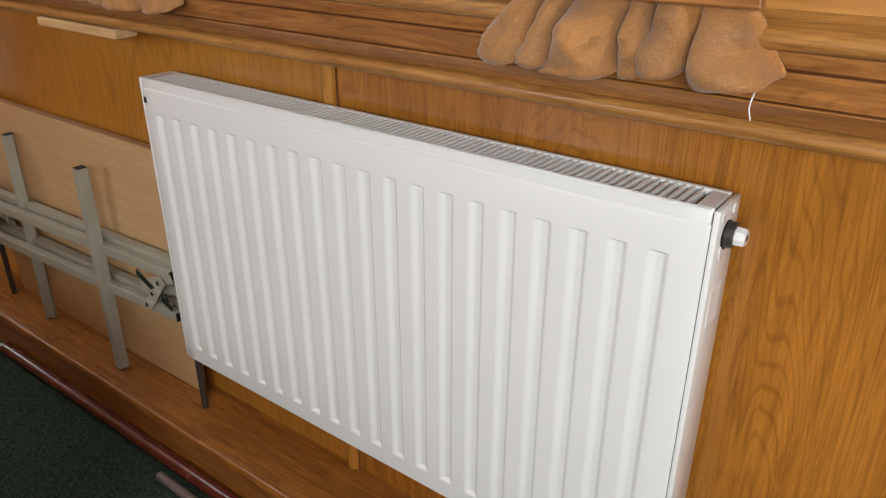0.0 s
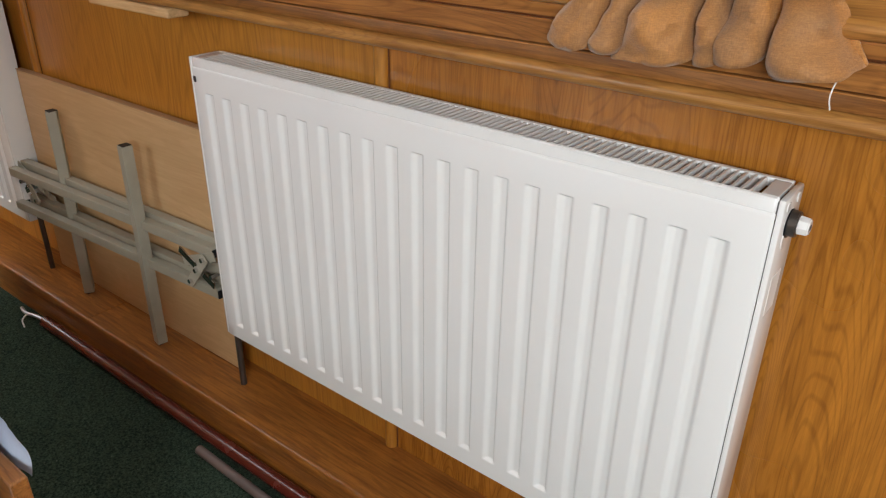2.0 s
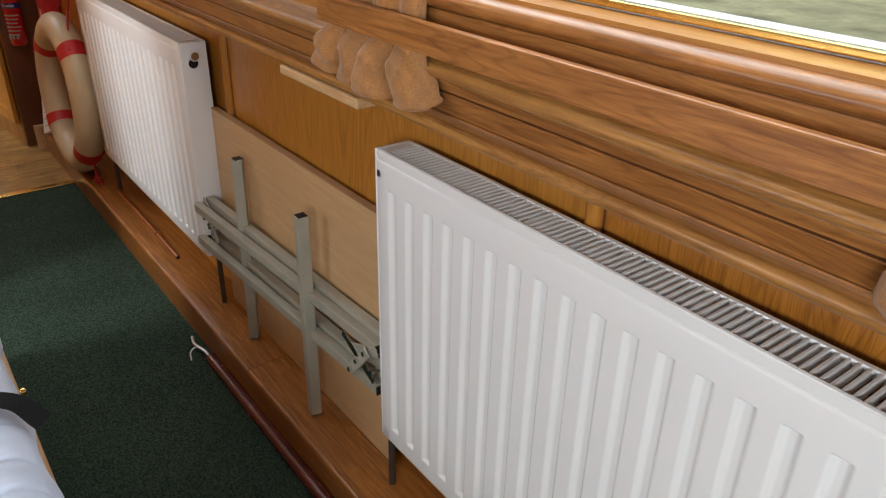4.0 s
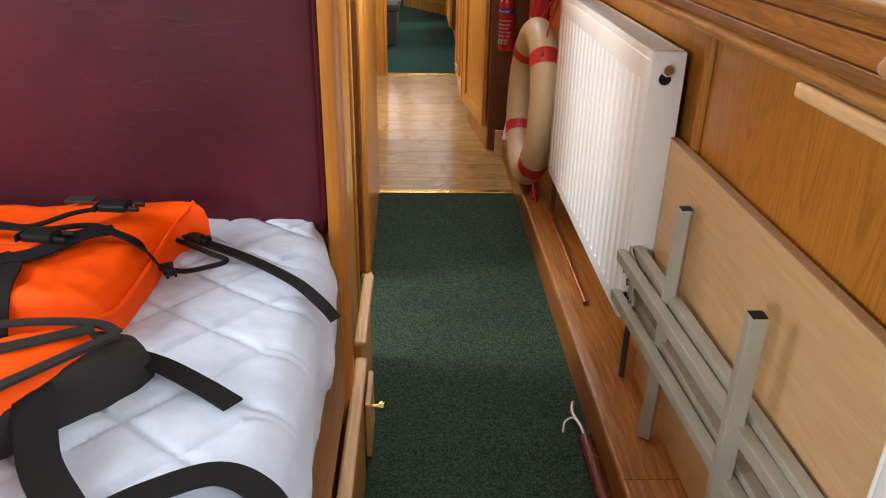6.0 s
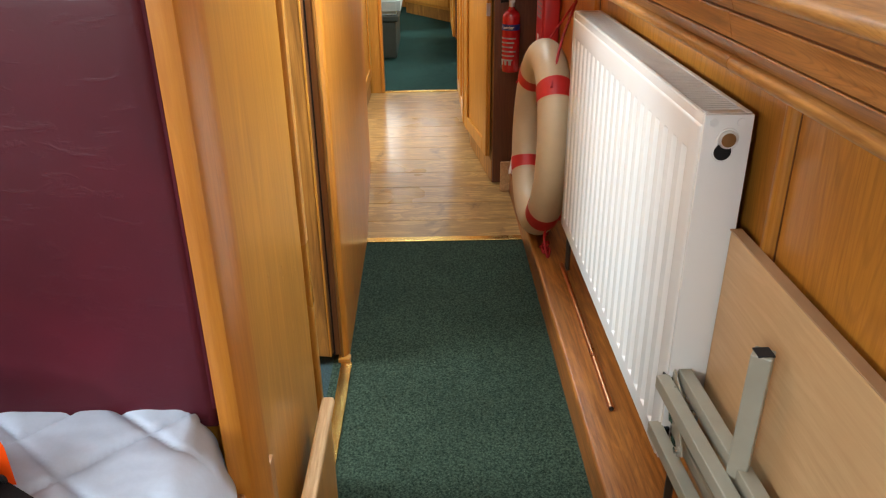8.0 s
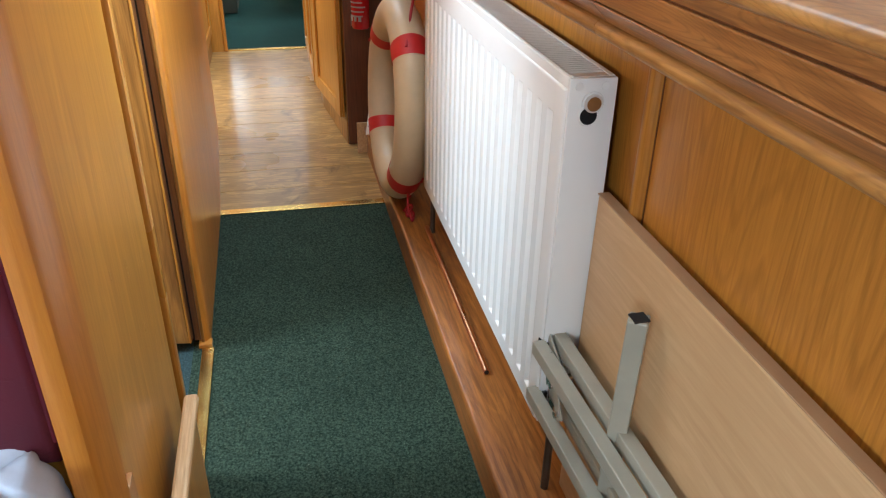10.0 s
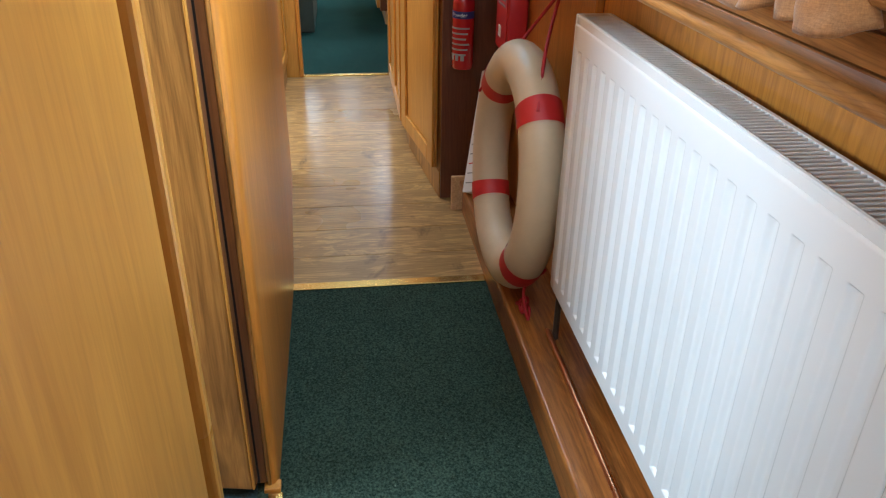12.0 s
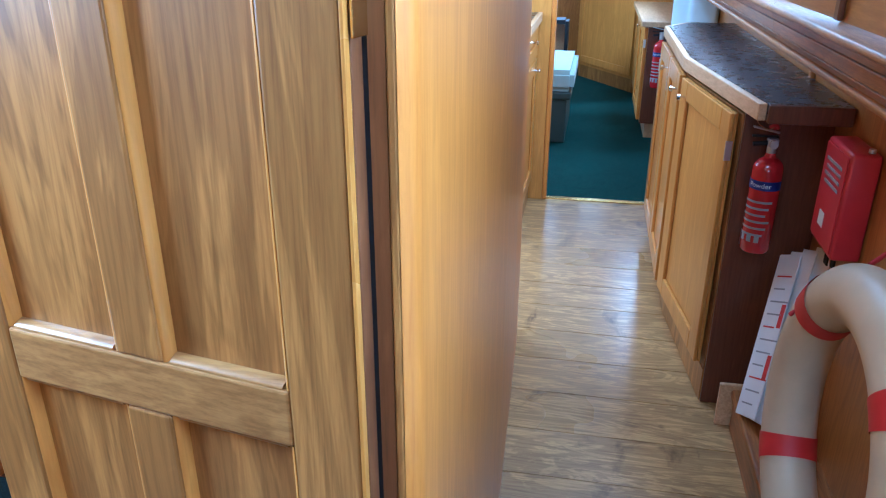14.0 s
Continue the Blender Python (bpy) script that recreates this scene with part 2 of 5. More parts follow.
def vinyl_material():
    m, n, l, b = material("maroon_vinyl")
    crease = ramp(n, l, grain_noise(n, l, 55, 5, (1, 0.35, 1), 0.6, 0.62), (0, 0, 0), (1, 1, 1), 0.56, 0.66)
    leather = grain_noise(n, l, 260, 3)
    big = grain_noise(n, l, 4, 3)
    c = ramp(n, l, big, (0.056, 0.009, 0.017), (0.100, 0.012, 0.024), 0.35, 0.7)
    l.new(c, b.inputs["Base Color"])
    b.inputs["Specular IOR Level"].default_value = 0.24
    b.inputs["Roughness"].default_value = 0.44
    b.inputs["Coat Weight"].default_value = 0.04
    add = n.new("ShaderNodeMath")
    add.operation = "MULTIPLY_ADD"
    add.inputs[1].default_value = 0.25
    l.new(leather, add.inputs[0])
    l.new(crease, add.inputs[2])
    bump(n, l, b, add.outputs[0], 0.17, 0.002)
    return m


vinyl = vinyl_material()


def woven_material():
    """Slubby tan cloth: threads across and along, with orange patches painted in for sheen."""
    m, n, l, b = material("curtain_tan")
    weft = grain_noise(n, l, 1100, 3, (0.16, 0.16, 1), 0.1)
    warp = grain_noise(n, l, 800, 3, (1, 1, 0.12), 0.1)
    big = grain_noise(n, l, 16, 4, (1, 1, 0.5), 0.6)
    c = ramp(n, l, big, (0.31, 0.160, 0.072), (0.47, 0.215, 0.066), 0.36, 0.66)
    c = mixed(n, l, c, ramp(n, l, weft, (0.80, 0.77, 0.74), (1.10, 1.07, 1.0), 0.36, 0.64), 0.8, "MULTIPLY")
    c = mixed(n, l, c, ramp(n, l, warp, (0.78, 0.76, 0.74), (1.06, 1.04, 1.0), 0.36, 0.64), 0.8, "MULTIPLY")
    l.new(c, b.inputs["Base Color"])
    b.inputs["Roughness"].default_value = 0.62
    b.inputs["Specular IOR Level"].default_value = 0.25
    b.inputs["Sheen Weight"].default_value = 0.25
    bump(n, l, b, weft, 0.35, 0.0012)
    return m


curtain_tan = woven_material()
glass, gn, gl, gb = material("window_glass")
gb.inputs["Transmission Weight"].default_value = 1.0
gb.inputs["Roughness"].default_value = 0.0
gb.inputs["IOR"].default_value = 1.45
gb.inputs["Base Color"].default_value = (0.97, 0.99, 0.98, 1)

# ---- mesh helpers ----
ORIGIN = {}


def thing(name, loc, label, category, group="", kind=""):
    e = new(name)
    e.location = loc
    e.empty_display_size = 0.05
    ORIGIN[e.name] = Vector(loc)
    return tagged(e, label, category, group, kind)


def part(name, bm, mat, parent=None, label="", smooth=False, sharp=38):
    """Links a bmesh, made in world metres, as one mesh under a thing or a part."""
    off = ORIGIN[parent.name] if parent else Vector((0, 0, 0))
    if off.length:
        bmesh.ops.translate(bm, verts=bm.verts, vec=-off)
    bmesh.ops.recalc_face_normals(bm, faces=bm.faces)
    me = bpy.data.meshes.new(name)
    bm.to_mesh(me)
    bm.free()
    me.materials.append(mat)
    if smooth:
        me.polygons.foreach_set("use_smooth", [True] * len(me.polygons))
        me.set_sharp_from_angle(angle=radians(sharp))
    ob = new(name, me)
    if parent:
        ob.parent = parent
    ORIGIN[ob.name] = off
    if label:
        ob["label"] = label
    return ob


def struct(name, bm, mat, label, category, smooth=False):
    return tagged(part(name, bm, mat, None, "", smooth), label, category, "", "structure")


def box(x0, x1, y0, y1, z0, z1, bevel=0.0, bm=None, segs=2):
    own = bmesh.new()
    bmesh.ops.create_cube(own, size=1)
    for v in own.verts:
        v.co = Vector(((x0 + x1) / 2 + v.co.x * (x1 - x0), (y0 + y1) / 2 + v.co.y * (y1 - y0), (z0 + z1) / 2 + v.co.z * (z1 - z0)))
    if bevel:
        bmesh.ops.bevel(own, geom=own.edges[:] + own.verts[:], offset=bevel, segments=segs, affect="EDGES", profile=0.5)
    return join(bm, own)


def join(bm, own):
    if bm is None:
        return own
    me = bpy.data.meshes.new("tmp")
    own.to_mesh(me)
    own.free()
    bm.from_mesh(me)
    bpy.data.meshes.remove(me)
    return bm


def moved(bm, m):
    bmesh.ops.transform(bm, matrix=m, verts=bm.verts)
    return bm


def rod(p0, p1, r, segs=16, bm=None, r2=None, bevel=0.0):
    own = bmesh.new()
    p0, p1 = Vector(p0), Vector(p1)
    d = p1 - p0
    bmesh.ops.create_cone(own, cap_ends=True, segments=segs, radius1=r, radius2=r if r2 is None else r2, depth=d.length)
    if bevel:
        bmesh.ops.bevel(own, geom=[e for e in own.edges if len(e.link_faces) == 2 and max(len(f.verts) for f in e.link_faces) > 4], offset=bevel, segments=2, affect="EDGES")
    moved(own, Matrix.Translation((p0 + p1) / 2) @ d.to_track_quat("Z", "Y").to_matrix().to_4x4())
    return join(bm, own)


def beam(p0, p1, w, h, bm=None, bevel=0.002):
    """A square bar from p0 to p1, w wide and h high."""
    p0, p1 = Vector(p0), Vector(p1)
    d = p1 - p0
    own = box(-w / 2, w / 2, -h / 2, h / 2, -d.length / 2, d.length / 2, bevel)
    moved(own, Matrix.Translation((p0 + p1) / 2) @ d.to_track_quat("Z", "Y").to_matrix().to_4x4())
    return join(bm, own)


def smooth_path(points, steps=8):
    pts = [Vector(p) for p in points]
    pts = [2 * pts[0] - pts[1]] + pts + [2 * pts[-1] - pts[-2]]
    out = []
    for i in range(1, len(pts) - 2):
        a, b, c, d = pts[i - 1:i + 3]
        for k in range(steps):
            t = k / steps
            out.append(0.5 * (2 * b + (c - a) * t + (2 * a - 5 * b + 4 * c - d) * t * t + (3 * b - a - 3 * c + d) * t ** 3))
    return out + [pts[-2]]


def tube(points, r, segs=10, steps=8, bm=None):
    """A round cord or pipe along a smooth path."""
    path = smooth_path(points, steps)
    own = bmesh.new()
    rings, side = [], None
    for i, p in enumerate(path):
        d = (path[min(i + 1, len(path) - 1)] - path[max(i - 1, 0)]).normalized()
        if side is None:
            side = d.orthogonal().normalized()
        side = (side - d * side.dot(d)).normalized()
        up = d.cross(side)
        rings.append([own.verts.new(p + r * (side * math.cos(a) + up * math.sin(a))) for a in [2 * math.pi * k / segs for k in range(segs)]])
    for a, b in zip(rings, rings[1:]):
        for k in range(segs):
            own.faces.new((a[k], a[(k + 1) % segs], b[(k + 1) % segs], b[k]))
    own.faces.new(rings[0][::-1])
    own.faces.new(rings[-1])
    return join(bm, own)


def strap(points, w, thick=0.003, steps=8, up=(0, 0, 1), bm=None):
    """A flat webbing band along a path, lying flat to up."""
    path = smooth_path(points, steps)
    own = bmesh.new()
    rows = []
    for i, p in enumerate(path):
        d = (path[min(i + 1, len(path) - 1)] - path[max(i - 1, 0)]).normalized()
        s = d.cross(Vector(up)).normalized()
        n = s.cross(d)
        rows.append([own.verts.new(p + s * a * w / 2 + n * b * thick / 2) for a, b in ((-1, -1), (1, -1), (1, 1), (-1, 1))])
    for a, b in zip(rows, rows[1:]):
        for k in range(4):
            own.faces.new((a[k], a[(k + 1) % 4], b[(k + 1) % 4], b[k]))
    own.faces.new(rows[0][::-1])
    own.faces.new(rows[-1])
    return join(bm, own)


def profile_x(profile, x0, x1, bm=None):
    """A closed outline in y and z, drawn out along x."""
    own = bmesh.new()
    a = [own.verts.new((x0, y, z)) for y, z in profile]
    b = [own.verts.new((x1, y, z)) for y, z in profile]
    n = len(a)
    for i in range(n):
        own.faces.new((a[i], a[(i + 1) % n], b[(i + 1) % n], b[i]))
    own.faces.new(a[::-1])
    own.faces.new(b)
    return join(bm, own)


def prism(outline, z0, z1, bm=None, bevel=0.0):
    """A closed outline in x and y, drawn up from z0 to z1."""
    own = bmesh.new()
    a = [own.verts.new((x, y, z0)) for x, y in outline]
    b = [own.verts.new((x, y, z1)) for x, y in outline]
    n = len(a)
    for i in range(n):
        own.faces.new((a[i], a[(i + 1) % n], b[(i + 1) % n], b[i]))
    own.faces.new(a[::-1])
    own.faces.new(b)
    if bevel:
        bmesh.ops.bevel(own, geom=own.edges[:], offset=bevel, segments=2, affect="EDGES")
    return join(bm, own)


def half_round(cy, z0, z1, out, n=8):
    """Outline of a nosing that swells by out towards -y between z0 and z1."""
    zc, h = (z0 + z1) / 2, (z1 - z0) / 2
    return [(cy - out * math.cos(math.pi * (k / n - 0.5)), zc + h * math.sin(math.pi * (k / n - 0.5))) for k in range(n + 1)]


def grid_mesh(xs, ys, height):
    own = bmesh.new()
    rows = [[own.verts.new(height(x, y)) for y in ys] for x in xs]
    for a, b in zip(rows, rows[1:]):
        for k in range(len(ys) - 1):
            own.faces.new((a[k], b[k], b[k + 1], a[k + 1]))
    return own

# ---- structure ----
X_REAR, X_FRONT = 1.7, -9.8
Y_LEFT, Y_WALL, Y_UP = -0.9, 1.05, 0.905
Z_CEIL = 1.95
tagged(part("ground", box(-400, 400, -400, 400, -0.62, -0.6), grass_mat), "rough green grassy bank outside the boat", "ground", "", "structure")
struct("floor", box(X_FRONT, X_REAR, Y_LEFT - 0.05, Y_WALL + 0.05, -0.06, -0.012), dark_wood, "plywood subfloor of the boat", "floor")
# ceiling in strips that leave the added lamp openings free
bm, x = bmesh.new(), X_REAR
for cx, cy, w, h in UNSEEN_HATCHES:
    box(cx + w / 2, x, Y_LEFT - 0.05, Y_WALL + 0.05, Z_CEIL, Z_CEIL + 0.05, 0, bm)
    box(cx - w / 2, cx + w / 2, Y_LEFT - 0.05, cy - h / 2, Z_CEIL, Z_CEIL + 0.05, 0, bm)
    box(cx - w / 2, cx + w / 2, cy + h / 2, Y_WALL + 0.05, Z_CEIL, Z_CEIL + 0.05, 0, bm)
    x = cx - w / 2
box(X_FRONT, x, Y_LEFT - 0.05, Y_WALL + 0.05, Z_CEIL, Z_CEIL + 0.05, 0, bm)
struct("ceiling", bm, ceiling_white, "plain cream cabin ceiling with unseen openings added for lamps", "ceiling")
# the opening is added for the rear fill lamp and stays out of view
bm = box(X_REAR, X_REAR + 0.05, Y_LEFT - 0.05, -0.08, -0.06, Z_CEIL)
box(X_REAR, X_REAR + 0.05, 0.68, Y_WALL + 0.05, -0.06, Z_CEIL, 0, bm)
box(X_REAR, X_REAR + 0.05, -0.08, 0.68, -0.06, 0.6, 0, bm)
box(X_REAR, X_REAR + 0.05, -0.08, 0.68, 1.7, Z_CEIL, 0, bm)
struct("wall_rear", bm, panel_oak, "oak panelled rear bulkhead with an unseen opening added for light", "wall")
bm, y = bmesh.new(), Y_LEFT - 0.05
for y0, y1 in BOW_PANES + [(Y_WALL + 0.05, Y_WALL + 0.05)]:
    box(X_FRONT - 0.05, X_FRONT, y, y0, -0.06, Z_CEIL, 0, bm)
    if y1 > y0:
        box(X_FRONT - 0.05, X_FRONT, y0, y1, -0.06, 0.98, 0, bm)
        box(X_FRONT - 0.05, X_FRONT, y0, y1, 1.74, Z_CEIL, 0, bm)
    y = y1
struct("wall_front", bm, panel_oak, "oak panelled front bulkhead with two glazed openings", "wall")
for k, (y0, y1) in enumerate(BOW_PANES):
    pane = struct("window_%d" % (k + 3), box(X_FRONT - 0.03, X_FRONT - 0.026, y0 - 0.001, y1 + 0.001, 0.979, 1.741), glass, "narrow clear pane in the front bulkhead", "window")
    pane.visible_shadow = False
struct("carpet_cabin", box(-3.475, X_REAR, 0.30, 0.93, -0.012, 0.0), carpet_green, "dark green flecked fitted carpet in the cabin", "carpet")
struct("carpet_cabin_side", box(-0.598, X_REAR, Y_LEFT, 0.2995, -0.012, 0.0), carpet_green, "dark green flecked carpet beside the bunk", "carpet")
struct("carpet_saloon", box(X_FRONT, -5.79, Y_LEFT, Y_WALL, -0.012, 0.0), carpet_saloon, "teal green fitted carpet in the saloon", "carpet")
struct("carpet_side_room", box(-3.4, -1.7, Y_LEFT, 0.325, -0.012, -0.001), carpet_blue, "blue grey carpet inside the side doorway", "carpet")
struct("threshold_strip_front", box(-3.50, -3.465, 0.325, 0.905, -0.001, 0.006, 0.0025), brass, "polished brass carpet strip across the passage", "threshold")
struct("threshold_strip_saloon", box(-5.80, -5.765, 0.28, 0.80, -0.001, 0.006, 0.0025), brass, "polished brass carpet strip at the saloon", "threshold")
struct("threshold_strip_side", box(-2.686, -2.244, 0.322, 0.352, -0.001, 0.005, 0.002), brass, "polished brass strip in the side doorway", "threshold")


def wall_with_windows(name, y0, y1, z0, z1, windows, wz0, wz1, mat, label):
    """A long wall along x with openings through it."""
    bm = box(X_FRONT, X_REAR, y0, y1, z0, wz0)
    box(X_FRONT, X_REAR, y0, y1, wz1, z1, 0, bm)
    edges = sorted((cx - w / 2, cx + w / 2) for cx, w in windows)
    x = X_FRONT
    for a, b in edges + [(X_REAR, X_REAR)]:
        box(x, a, y0, y1, wz0, wz1, 0, bm)
        x = b
    return struct(name, bm, mat, label, "wall")


wall_with_windows("wall_right_upper", Y_UP, Y_UP + 0.045, 1.03, Z_CEIL, RIGHT_WINDOWS, 1.165, 1.60, upper_oak, "pale honey oak cabin side above the gunwale")
wall_with_windows("wall_left", Y_LEFT - 0.05, Y_LEFT, -0.06, Z_CEIL, LEFT_WINDOWS, 1.18, 1.64, upper_oak, "oak lined cabin side with windows")
right_lower = struct("wall_right_lower", box(X_FRONT, X_REAR, Y_WALL + 0.004, Y_WALL + 0.03, -0.06, 0.99), panel_oak, "orange varnished oak veneer panelling below the gunwale", "wall")
JOINTS = [0.56, -0.668, -1.903, -3.115, -4.34]
for a, b in zip([X_REAR] + JOINTS, JOINTS + [X_FRONT]):
    part("panel", box(b + 0.0008, a - 0.0008, Y_WALL, Y_WALL + 0.0035, -0.05, 0.988), grainy_oak if b > -0.7 else panel_oak, right_lower)
for a in JOINTS:
    # dark strip behind each moulding imitates its contact shade on the panels
    part("joint", box(a - 0.0165, a + 0.0165, Y_WALL - 0.0012, Y_WALL - 0.0004, 0.10, 0.985), dark_wood, right_lower, "dark line painted in for the shade beside the moulding")
    bm = bmesh.new()
    rod((a, Y_WALL - 0.001, 0.10), (a, Y_WALL - 0.001, 0.985), 0.0135, 16, bm)
    part("moulding", bm, panel_oak, right_lower, "half-round oak cover moulding", True)

# gunwale lining: nosing, three beaded boards and an upper nosing
gun = thing("gunwale_lining", (-1.5, 0.95, 0.96), "oak gunwale lining of beaded boards with rounded nosings", "trim", "", "structure")
LINING = [  # outline in y and z, joint along x
    ("nosing", half_round(0.930, 0.966, 0.987, 0.012) + [(1.05, 0.987), (1.05, 0.972)], -1.826, nosing_oak, "rounded lower oak nosing"),
    ("board", [(0.9215, 0.9880), (0.9035, 1.0075), (0.9045, 1.0090), (0.9250, 1.0110), (0.9450, 0.9895)], -1.800, board_oak, ""),
    ("board", [(0.9020, 1.0120), (0.8945, 1.0385), (0.8955, 1.0400), (0.9060, 1.0400), (0.9180, 1.0125)], -1.780, board_oak, ""),
    ("board", [(0.8935, 1.0435), (0.8885, 1.0560), (0.8895, 1.0580), (0.9040, 1.0580), (0.9060, 1.0440)], -1.765, board_oak, ""),
    ("nosing", half_round(0.889, 1.0585, 1.078, 0.014) + [(0.9045, 1.090), (0.9045, 1.0585)], -1.754, nosing_oak, "rounded upper oak nosing"),
]
for name, outline, joint, mat, label in LINING:
    for a, b in [(X_FRONT, -4.2), (-4.1985, joint), (joint + 0.0015, 0.92), (0.9215, X_REAR)]:
        part(name, profile_x(outline, a, b), mat, gun, label, name == "nosing")
part("backing", profile_x([(0.928, 0.9875), (0.9115, 1.0100), (0.9000, 1.0415), (0.8950, 1.0580), (0.9045, 1.0580), (0.9045, 1.0300), (1.04, 1.0300), (1.04, 0.9875)], X_FRONT, X_REAR), dark_wood, gun)

struct("trim_upper_wall", box(-3.705, -3.675, 0.893, 0.9045, 1.091, Z_CEIL, 0.004), dark_wood, "dark oak cover strip on the cabin side", "trim")

# low boxed ledge along the floor
ledge = thing("floor_ledge", (-1.5, 0.98, 0.0), "low boxed oak ledge along the foot of the wall", "ledge", "", "structure")
for a, b in [(-3.97, -1.62), (-1.618, 0.4), (0.402, X_REAR)]:
    bm = profile_x([(0.898, 0.100)] + [(0.906 - 0.008 * math.cos(k * math.pi / 8), 0.107 + 0.008 * math.sin(k * math.pi / 8)) for k in range(1, 5)] + [(1.05, 0.115), (1.05, 0.095), (0.898, 0.095)], a, b)
    part("top_board", bm, ledge_oak, ledge, "", True)
part("front_board", box(-3.96, X_REAR, 0.906, 0.922, -0.005, 0.095), ledge_oak, ledge)
part("end_board", box(-3.985, -3.972, 0.868, 1.045, -0.002, 0.128, 0.003), pale_wood, ledge)

# windows on the seen side


def window(name, cx, w, label):
    win = thing(name, (cx, Y_UP, 1.16), label, "window", "", "structure")
    z0, z1 = 1.165, 1.60
    x0, x1 = cx - w / 2, cx + w / 2
    part("window_sill", profile_x(half_round(0.893, 1.140, 1.160, 0.012) + [(0.944, 1.163), (0.944, 1.158), (0.9045, 1.140)], x0 - 0.05, x1 + 0.05), board_oak, win, "rounded oak window sill", True)
    part("trim", box(x0 - 0.05, x1 + 0.05, 0.893, 0.9045, 1.118, 1.1385, 0.003), board_oak, win)
    part("trim", box(x0 - 0.05, x0 + 0.002, 0.893, 0.9045, 1.163, z1 + 0.04, 0.003), upper_oak, win)
    part("trim", box(x1 - 0.002, x1 + 0.05, 0.893, 0.9045, 1.163, z1 + 0.04, 0.003), upper_oak, win)
    bm = box(x0 + 0.002, x1 - 0.002, 0.945, 0.960, z0 + 0.002, z0 + 0.010, 0.002)
    box(x0 + 0.002, x1 - 0.002, 0.945, 0.960, z1 - 0.02, z1 - 0.002, 0.002, bm)
    box(x0 + 0.002, x0 + 0.018, 0.945, 0.960, z0 + 0.0105, z1 - 0.02, 0.002, bm)
    box(x1 - 0.018, x1 - 0.002, 0.945, 0.960, z0 + 0.0105, z1 - 0.02, 0.002, bm)
    part("outer_sill", box(x0 + 0.002, x1 - 0.002, 0.9605, 0.985, z0 - 0.004, z0 + 0.010, 0.002), white_paint, win, "white painted outer sill")
    part("window_frame", bm, brass, win, "gold anodised metal window frame")
    pane = part("pane", box(x0 + 0.012, x1 - 0.012, 0.951, 0.954, z0 + 0.007, z1 - 0.012), glass, win)
    pane.visible_shadow = False
    return win


window("window_1", -0.57, 0.92, "oak framed cabin window with a gold metal rim")
window("window_2", -2.58, 0.84, "oak framed cabin window with a gold metal rim")

# ---- radiators ----


